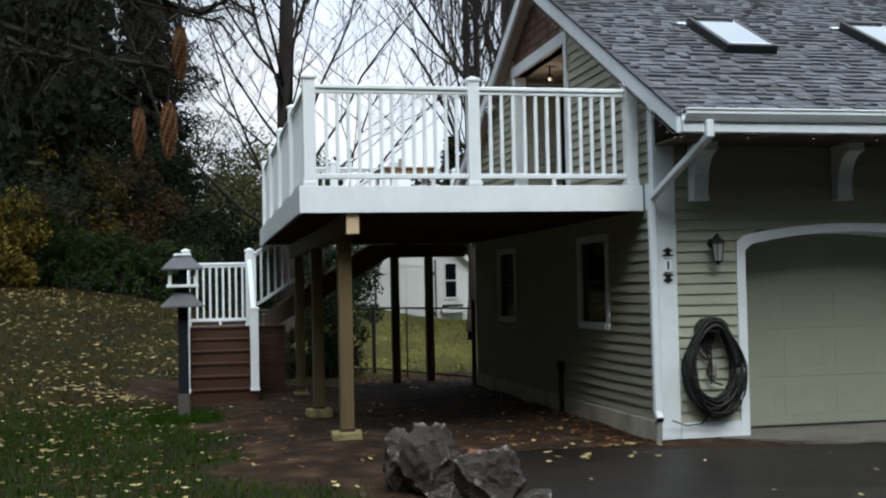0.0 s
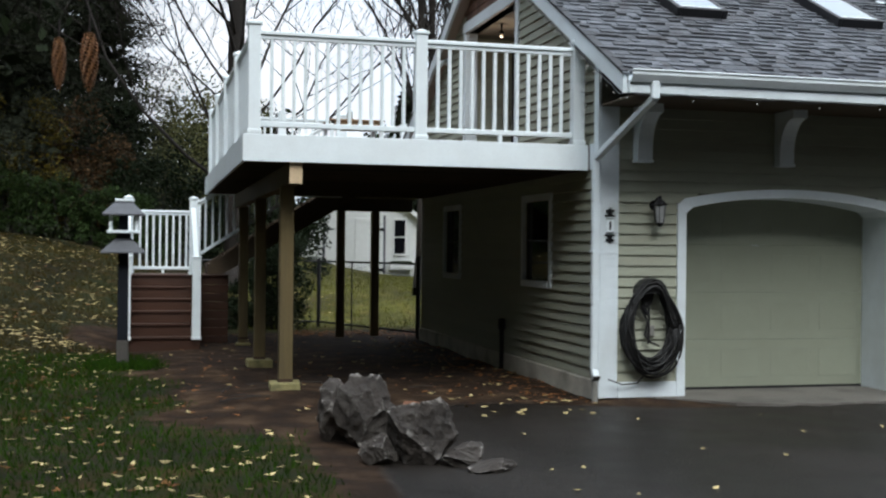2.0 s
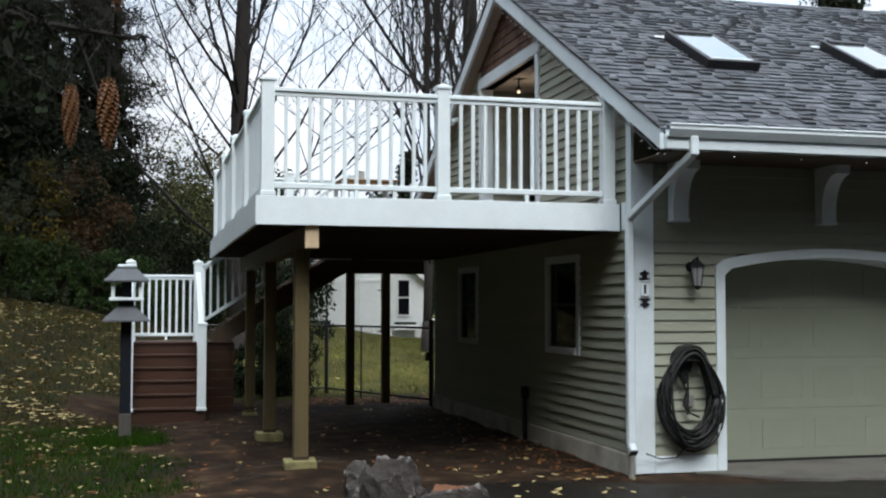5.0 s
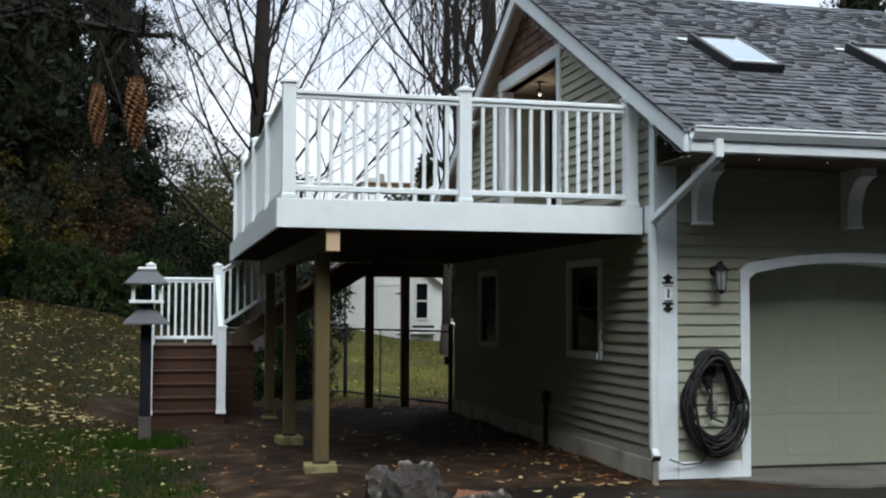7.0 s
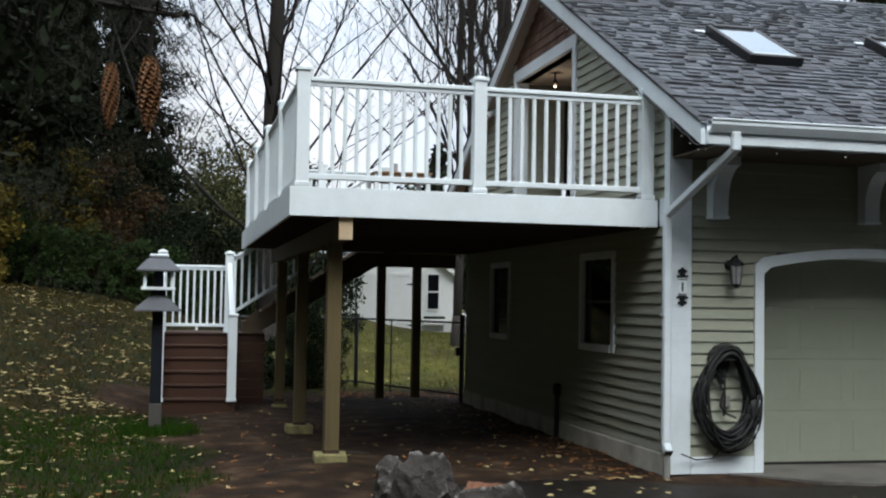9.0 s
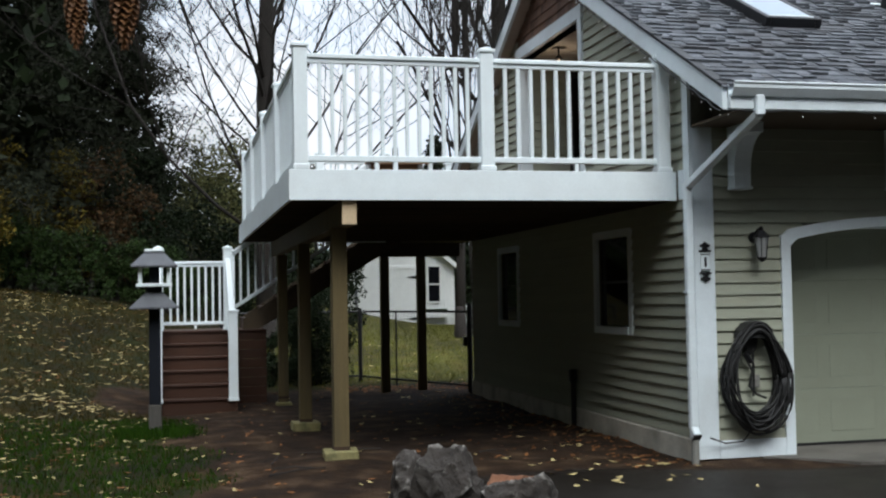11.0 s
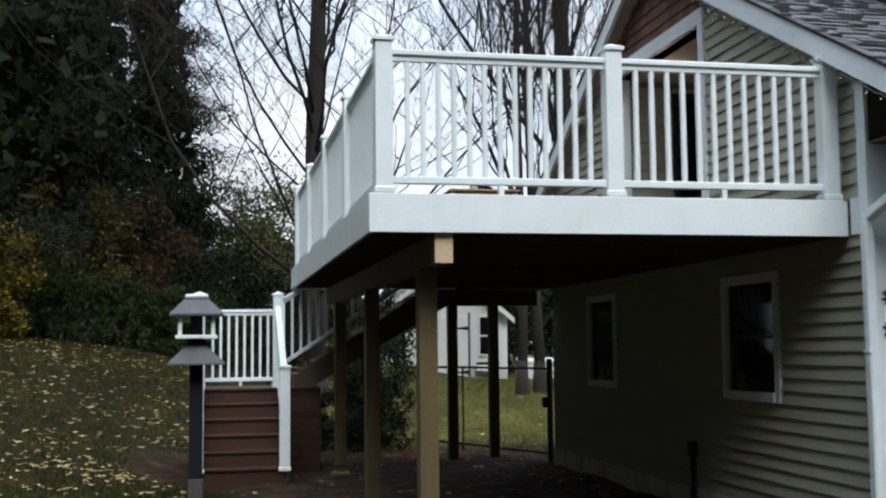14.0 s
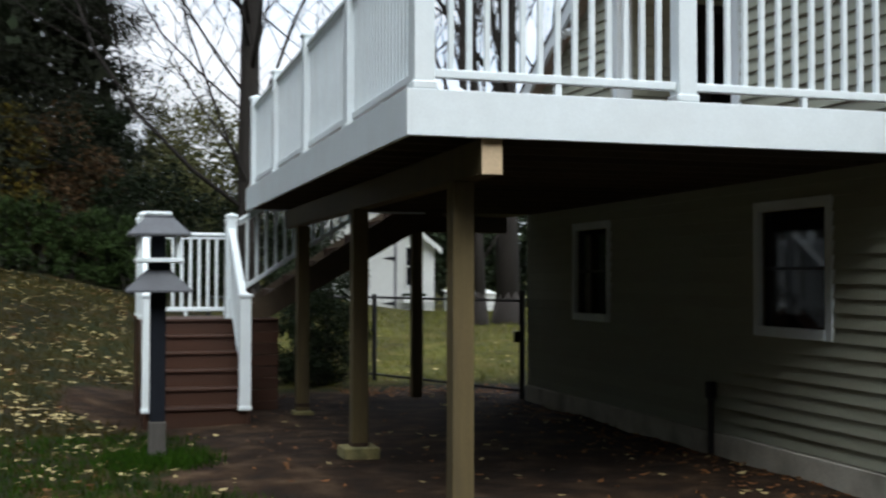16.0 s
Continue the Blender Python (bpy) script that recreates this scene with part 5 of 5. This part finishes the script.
def conifer(x, y, h, r, seed, label, mat, n=46, per=150, leaf=0.2, low=0.02, group="evergreens beyond the lawn", name="conifer", dense=True):
    zz = ground_z(x, y) - 0.1
    t = thing(name, label, "tree", group, at=(x, y, zz))
    rr = random.Random(seed)
    part("trunk", tube([(0, 0, 0), (0.05, 0, h * 0.5), (0, 0, h * 0.97)], 0.02 * h, 7, taper=0.02), BARK, t)
    wood = bmesh.new()
    spots = []
    for k in range(n):
        f = low + (0.98 - low) * (k + rr.random()) / n
        az = rr.uniform(0, 2 * math.pi)
        L = r * (1 - f) ** 0.85 * rr.uniform(0.7, 1.15) + 0.15
        tip = Vector((math.cos(az) * L, math.sin(az) * L, h * f - 0.18 * L))
        tube([(0, 0, h * f), tip], 0.03, 3, wood, taper=0.008)
        for q in (0.35, 0.6, 0.85):
            s = 0.16 * r + 0.12 * L
            spots.append((*(Vector((0, 0, h * f)).lerp(tip, q)), s * 1.2, s * 1.2, s * 0.55))
    tagged(part("branch_wood", wood, BARK, t), kind="stuff")
    leaf_cloud("crown", mat, spots, leaf, per // 2, seed, t, aspect=0.35)
    if dense:
        inner = [(0, 0, h * f, r * (1 - f) * 0.62 + 0.1, r * (1 - f) * 0.62 + 0.1, h * 0.06) for f in [low + (0.92 - low) * k / 13 for k in range(14)]]
        leaf_cloud("inner_foliage", mat, inner, max(0.3, leaf * 3.2), 260, seed + 1, t, aspect=0.7)
    return t


def shrub(name, x, y, w, d, h, seed, label, mat, category="shrub", group="", blobs=26, per=120, leaf=0.09, aspect=0.7):
    zz = ground_z(x, y)
    t = thing(name, label, category, group, at=(x, y, zz - 0.03))
    rr = random.Random(seed)
    wood = bmesh.new()
    spots = []
    for k in range(blobs):
        px, py, pz = rr.uniform(-w, w) * 0.42, rr.uniform(-d, d) * 0.42, h * rr.uniform(0.08, 0.93)
        s = 0.16 * (w + h) * 0.5 * rr.uniform(0.7, 1.3)
        spots.append((px, py, pz, s, s, s * 1.1))
        if k % 3 == 0:
            tube([(px * 0.2, py * 0.2, 0), (px * 0.6, py * 0.6, pz * 0.6), (px, py, pz)], 0.02, 3, wood, taper=0.006)
    part("stem_wood", wood, BARK, t)
    leaf_cloud("foliage", mat, spots, leaf, per, seed, t, aspect=aspect)
    return t


# dark evergreens over the lawn
conifer(-9.0, 21.0, 15, 4.3, 2, "tall dark spruce beyond the lawn", DARKFIR, n=80, per=640, leaf=0.12)
conifer(-6.3, 24.0, 13, 3.0, 5, "dark spruce with a ragged outline", DARKFIR, n=80, per=560, leaf=0.12)
conifer(-12.5, 19.5, 16, 4.4, 6, "broad dark spruce at the lawn's edge", DARKFIR, n=64, per=300, leaf=0.16)
conifer(20.5, 27, 17.5, 3.4, 7, "dark pine standing behind the roof", DARKFIR, n=34, per=260, low=0.4)
conifer(6.7, 40.0, 8.2, 1.5, 8, "small dark fir behind the lawn", DARKFIR, n=34, per=120)
conifer(-9.7, -5.2, 17, 3.6, 41, "big dark spruce beside the lawn whose boughs hang over it", DARKFIR, n=60, per=800, low=0.2, leaf=0.075, name="spruce", dense=False)
# out of view: added to close the north-west gap where sky light came in
conifer(-14.0, 13.5, 14, 3.6, 43, "unseen dark spruce added to close a light gap by the lawn", DARKFIR, n=50, per=120)
conifer(-8.6, 28.5, 18, 3.6, 46, "tall dark spruce in the wood behind the hedge", DARKFIR, n=60, per=150)
conifer(-11.0, 25.5, 18, 4.0, 44, "tall dark spruce behind the hedge", DARKFIR, n=50, per=120)
# likewise unseen, added to block low light from the west
conifer(-16.0, 7.0, 15, 3.8, 45, "unseen broad dark spruce added to block light by the lawn", DARKFIR, n=50, per=120)
# spruces added out of view to block low western light under the deck
for i, (cx, cy, ch) in enumerate(((-16.5, 2.0, 17), (-17.0, -3.0, 18), (-16.8, -8.0, 16), (-18.0, -13.0, 18), (-17.5, 11.0, 17), (-16.5, 16.5, 16))):
    conifer(cx, cy, ch, 4.2, 60 + i, "unseen dark spruce added beside the lawn to block light", DARKFIR, n=56, per=110, leaf=0.32)
# the clipped hedge: a row of narrow cedars
for i in range(15):
    hx = -13.0 + i * 0.62
    rr = random.Random(100 + i)
    hy = 18.9 + rr.uniform(-0.2, 0.2)
    shrub("hedge_cedar", hx, hy, 0.85, 0.85, 1.75 + rr.uniform(-0.25, 0.25) - 0.05 * max(0, i - 8), 100 + i, "dark green upright cedar in a hedge row", HEDGE, "hedge", "cedars of the hedge", 22, 130, 0.10, 0.45)
for i, (x, y, w, h, mt, lab) in enumerate((
        (-7.9, 20.6, 2.6, 3.5, YELLOWLEAF, "yellow autumn shrub behind the hedge"),
        (-9.4, 17.3, 1.9, 2.3, YELLOWLEAF, "yellow-gold autumn shrub before the hedge"),
        (-6.4, 21.2, 2.4, 3.6, RUSSET, "russet-brown tall shrub behind the hedge"),
        (-8.4, 22.0, 2.6, 4.2, OLIVELEAF, "olive-yellow tall shrub behind the hedge"),
        (-3.9, 26.0, 3.2, 5.6, OLIVELEAF, "olive-leaved small tree behind the stairs"),
        (-1.7, 28.0, 3.0, 5.0, OLIVELEAF, "fading olive shrub beyond the lawn"),
        (-4.6, 20.6, 2.2, 2.6, SHRUB, "dark shrub mass behind the landing"),
        (-2.4, 21.4, 2.6, 2.7, SHRUB, "dark shrub mass below the bare trees"),
        (-0.6, 22.6, 2.4, 2.4, SHRUB, "dark low shrub beyond the fence"),
        (-5.6, 23.0, 2.4, 4.2, SHRUB, "dark evergreen shrub behind the hedge"))):
    shrub("shrub", x, y, w, w, h, 200 + i, lab, mt, group="shrubs at the lawn's edge", blobs=34, per=240, leaf=0.11)
shrub("shrub", -2.25, 10.9, 1.25, 1.2, 1.85, 300, "dense dark green shrub beside the fence", SHRUB, blobs=50, per=420, leaf=0.05)
shrub("shrub", -3.0, 11.2, 0.9, 0.9, 1.0, 301, "low dark shrub beneath the upper stairs", SHRUB, blobs=20, per=150, leaf=0.07)
for i, (x, y, w, h) in enumerate(((7.5, 36, 4, 5.5), (10.5, 35, 4.5, 6), (-1.5, 38, 5, 5), (13.5, 34, 5, 5), (5.2, 39, 4, 6))):
    shrub("shrub", x, y, w, w, h, 320 + i, "dark evergreen mass beyond the shed", SHRUB, group="evergreen masses beyond the shed", blobs=30, per=160, leaf=0.28)

# ---- far wood behind all plus a light-blocking ring, one tangle ----
spots = []
rr = random.Random(77)
for k in range(150):
    a = rr.uniform(-48, 40)
    spots.append((a, 46 + rr.uniform(-3, 6), rr.uniform(0.5, 5.5 if a < 0 else 3.2) + 1, 1.8, 1.4, 1.4))
# mostly unseen foliage ring, added to block the low sky round the house
for k in range(760):
    a = radians(rr.uniform(106, 372))
    rad = rr.uniform(23, 29)
    spots.append((-2 + rad * 1.1 * math.cos(a), -3 + rad * math.sin(a), rr.uniform(0, 1) ** 0.8 * (21 if a > radians(200) else 15), 2.6, 2.6, 2.2))
# lower, denser ring out of view, added to keep low light off the walls
for k in range(520):
    a = radians(rr.uniform(150, 330))
    rad = rr.uniform(19, 25)
    spots.append((-2 + rad * 1.1 * math.cos(a), -3 + rad * math.sin(a), rr.uniform(0.3, 9), 2.4, 2.4, 1.6))
tagged(leaf_cloud("far_wood", SHRUB, spots, 0.5, 150, 7), "dim far woodland edge with a mostly unseen light-blocking foliage ring", "woodland", kind="stuff")

# ---- spruce bough with cones near the camera ----
bough = thing("spruce_bough", "dark spruce bough with drooping needled twigs", "branch", at=(0, 0, 0))
wood, needles = bmesh.new(), bmesh.new()
mains = [
    [(-7.4, -6.6, 3.2), (-6.2, -7.0, 2.9), (-5.5, -7.3, 2.6), (-5.05, -7.55, 2.42), (-4.80, -7.68, 2.36)],
    [(-7.2, -6.9, 3.3), (-6.3, -7.3, 2.9), (-5.7, -7.6, 2.55), (-5.35, -7.8, 2.40), (-5.1, -7.9, 2.34)],
    [(-7.2, -6.2, 3.2), (-6.3, -6.6, 2.9), (-5.8, -6.9, 2.7), (-5.4, -7.1, 2.5), (-5.2, -7.3, 2.4)],
    [(-7.2, -6.9, 3.6), (-6.3, -7.2, 3.2), (-5.7, -7.4, 2.9), (-5.2, -7.5, 2.68), (-4.72, -7.55, 2.56)],
    [(-6.4, -8.9, 3.3), (-5.9, -9.0, 2.9), (-5.4, -9.1, 2.5), (-5.0, -9.2, 2.24), (-4.76, -9.29, 2.16)],
    [(-7.2, -7.6, 3.2), (-6.5, -7.9, 2.8), (-5.9, -8.1, 2.5), (-5.5, -8.2, 2.35), (-5.3, -8.3, 2.3)],
]
rr = random.Random(9)
twigs = []
for mi, pts in enumerate(mains):
    main = [Vector(p) for p in pts]
    tube(main, 0.03, 6, wood, taper=0.005)
    for k in range(60):
        f = rr.random()
        i = min(3, int(f * 4))
        s = main[i].lerp(main[i + 1], f * 4 - i)
        hang = rr.uniform(-1.0, -0.25) if f < 0.8 else rr.uniform(-0.3, 0.2)
        d = Vector((rr.uniform(-0.45, 0.35), rr.uniform(-0.5, 0.5), hang)).normalized()
        L = rr.uniform(0.2, 0.55) * (1.25 - 0.75 * f)
        e = s + d * L
        low = 2.06 if e.x < -5.02 else 2.3 if s.y > -8.6 else 2.14
        if e.z < low:
            e.z = low + rr.random() * 0.1
        m1 = s.lerp(e, 0.5) + Vector((0, 0, 0.03))
        tube([s, m1, e], 0.005, 4, wood, taper=0.002)
        twigs += [(s, m1), (m1, e)]
    twigs += list(zip(main, main[1:]))
for s, e in twigs:
    d = e - s
    for k in range(int(d.length / 0.0022)):
        p = s + d * rr.random()
        q = d.normalized().cross(Vector((rr.gauss(0, 1), rr.gauss(0, 1), rr.gauss(0, 1)))).normalized()
        n1 = (q + d.normalized() * 0.8).normalized() * rr.uniform(0.018, 0.032)
        w = n1.cross(Vector((0, 0, 1))).normalized() * 0.0018
        vs = [needles.verts.new(p - w), needles.verts.new(p + w), needles.verts.new(p + n1)]
        needles.faces.new(vs)
part("branch_wood", wood, BARK, bough)
part("needles", needles, DARKFIR, bough, "dark green needles")


def spruce_cone(x, y, z, length, rad, tilt):
    c = thing("spruce_cone", "hanging ripe orange-brown spruce cone", "cone", "cones on the bough", at=(x, y, z))
    bm = bmesh.new()
    rows, per = 16, 8
    for i in range(rows):
        f = (i + 0.5) / rows
        r = rad * (math.sin(math.pi * min(1, 0.12 + f * 0.88)) ** 0.55) * 0.92
        for k in range(per):
            a = 2 * math.pi * (k + 0.5 * (i % 2)) / per + 0.25 * i
            o = Vector((math.cos(a), math.sin(a), 0))
            tg = Vector((-math.sin(a), math.cos(a), 0))
            zc = -length * f
            b0 = o * r * 0.55 + Vector((0, 0, zc + length / rows * 0.7))
            tip = o * r * 1.08 + Vector((0, 0, zc - length / rows * 0.75))
            mid = o * r * 1.02 + Vector((0, 0, zc))
            hw = math.pi * r / per * 1.05
            vs = [bm.verts.new(q) for q in (b0 - tg * hw * 0.5, b0 + tg * hw * 0.5, mid + tg * hw, tip, mid - tg * hw)]
            bm.faces.new(vs)
    part("cone_body", bm, CONE, c)
    part("core", tube([(0, 0, 0.0), (0, 0, -length * 0.5), (0, 0, -length * 0.97)], rad * 0.6, 8, taper=rad * 0.2), RUSSET, c)
    part("stalk", tube([(0, 0, -0.01), (0.0, 0, 0.06)], 0.004, 5), BARK, c)


spruce_cone(-4.868, -7.642, 2.26, 0.185, 0.030, 0)
spruce_cone(-4.965, -7.583, 2.25, 0.165, 0.024, 0)
spruce_cone(-4.805, -9.28, 2.135, 0.105, 0.016, 0)

# ---- grass blades and fallen leaves ----
def scatter(name, mat, count, region, size, seed, label, keep, tall=False, aspect=0.6, category="leaf litter"):
    r = np.random.RandomState(seed)
    co = []
    while len(co) < count * 4:
        x = r.uniform(region[0], region[1])
        y = r.uniform(region[2], region[3])
        if r.rand() > keep(x, y):
            continue
        z0 = ground_z(x, y)
        dirt, asph = cover_at(x, y)
        if abs(x) < 14 and -14 < y < 14:
            z0 += (1 - asph) * 0.03 * (noise.noise(Vector((x * 0.9, y * 0.9, 0))) + 0.5 * noise.noise(Vector((x * 2.7, y * 2.7, 3)))) - 0.02
        a = r.uniform(0, 2 * math.pi)
        s = size * r.uniform(0.6, 1.4)
        if tall:
            ux, uy = math.cos(a) * 0.006, math.sin(a) * 0.006
            lx, ly = r.normal(0, 0.4) * s, r.normal(0, 0.4) * s
            co += [(x - ux, y - uy, z0 - 0.01), (x + ux, y + uy, z0 - 0.01), (x + ux * 0.3 + lx, y + uy * 0.3 + ly, z0 + s), (x - ux * 0.3 + lx, y - uy * 0.3 + ly, z0 + s)]
        else:
            c, q = math.cos(a) * s / 2, math.sin(a) * s / 2
            t1, t2 = r.uniform(0.004, 0.03), r.uniform(0.004, 0.03)
            co += [(x - c, y - q, z0 + t1), (x + q * aspect, y - c * aspect, z0 + 0.006), (x + c, y + q, z0 + t2), (x - q * aspect, y + c * aspect, z0 + 0.012)]
    n = len(co) // 4
    ob = raw(name, co, [(4 * i, 4 * i + 1, 4 * i + 2, 4 * i + 3) for i in range(n)], mat)
    return tagged(ob, label, category, kind="stuff")


def on_lawn(x, y):
    d, a = cover_at(x, y)
    if x > 0 and y > -1 and y < 8.3:
        return 0
    return max(0.0, 1 - 1.3 * d - 2 * a)


def patchy(x, y):
    return on_lawn(x, y) * (0.35 + 0.65 * smooth_step(-0.15, 0.35, noise.noise(Vector((x * 0.7, y * 0.7, 9)))))


def on_dirt(x, y):
    d, a = cover_at(x, y)
    return 0.0 if x > -0.1 else max(0.0, d - a) * (0.35 + 0.65 * smooth_step(-1.6, -0.2, x))


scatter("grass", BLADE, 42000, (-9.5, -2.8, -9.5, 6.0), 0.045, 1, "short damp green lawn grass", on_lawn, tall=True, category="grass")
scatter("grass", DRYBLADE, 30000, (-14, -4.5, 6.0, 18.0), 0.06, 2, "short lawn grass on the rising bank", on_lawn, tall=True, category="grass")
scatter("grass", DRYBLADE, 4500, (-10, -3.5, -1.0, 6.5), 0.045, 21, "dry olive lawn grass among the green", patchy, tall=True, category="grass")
scatter("grass", BACKBLADE, 22000, (-3, 9, 10.5, 30), 0.07, 3, "short lawn grass before the shed", on_lawn, tall=True, category="grass")
scatter("fallen_leaves", FALLEN, 1500, (-10, -3.2, -12, 9.0), 0.085, 4, "pale yellow fallen leaves on the lawn", patchy)
scatter("fallen_leaves", FALLEN, 2300, (-15, -5, 6.0, 18.5), 0.11, 5, "pale fallen leaves on the rising lawn", patchy)
scatter("fallen_leaves", FALLENBROWN, 900, (-15, -4, -4, 18.5), 0.09, 6, "brown fallen leaves on the lawn", patchy)
scatter("fallen_leaves", FALLENBROWN, 380, (-4.6, -0.1, -0.8, 10.4), 0.07, 7, "brown fallen leaves on the dirt under the deck", on_dirt)
scatter("fallen_leaves", FALLEN, 90, (-4.6, -0.1, -0.9, 10.0), 0.08, 8, "pale fallen leaves on the dirt", on_dirt)
scatter("fallen_leaves", FALLEN, 26, (-1.6, -0.1, -1.0, 0.6), 0.10, 10, "pale wet leaves gathered at the wall corner", lambda x, y: 1.0)
scatter("fallen_leaves", FALLENBROWN, 260, (-1.0, -0.05, -0.2, 8.0), 0.07, 11, "brown leaves drifted along the foundation", lambda x, y: smooth_step(-1.0, -0.1, x))
scatter("fallen_leaves", FALLENBROWN, 500, (-2.2, 0.4, 9.0, 10.4), 0.08, 12, "rust-brown leaves drifted at the gate", lambda x, y: 1.0)
scatter("fallen_leaves", FALLEN, 260, (-3, 8, 10.5, 28), 0.10, 13, "pale leaves on the back lawn", on_lawn)
scatter("fallen_leaves", FALLEN, 40, (-2.5, 6, -6, -1.2), 0.06, 14, "few pale leaves on the asphalt", lambda x, y: cover_at(x, y)[1])


# ---- sticks on the dirt, coarse grass round the feeder ----
rs = random.Random(51)
for k in range(9):
    x, y = rs.uniform(-4.4, -1.6), rs.uniform(-1.2, 1.6)
    a, L = rs.uniform(0, math.pi), rs.uniform(0.2, 0.7)
    z0 = ground_z(x, y) + 0.008
    pts = [(-L / 2 * math.cos(a), -L / 2 * math.sin(a), 0), (0.02, 0.02, 0.012), (L / 2 * math.cos(a), L / 2 * math.sin(a), 0.004)]
    ob = part("fallen_stick", tube(pts, 0.009, 5, taper=0.004), TWIG)
    ob.location = (x, y, z0)
    tagged(ob, "thin dark fallen stick lying on the dirt", "stick", "sticks on the dirt")
scatter("grass", BLADE, 1500, (-5.6, -4.3, 3.7, 5.0), 0.08, 61, "coarse green grass tuft round the feeder post", lambda x, y: max(0.0, 1 - math.hypot(x + 5.0, y - 4.2) / 0.62), tall=True, category="grass")
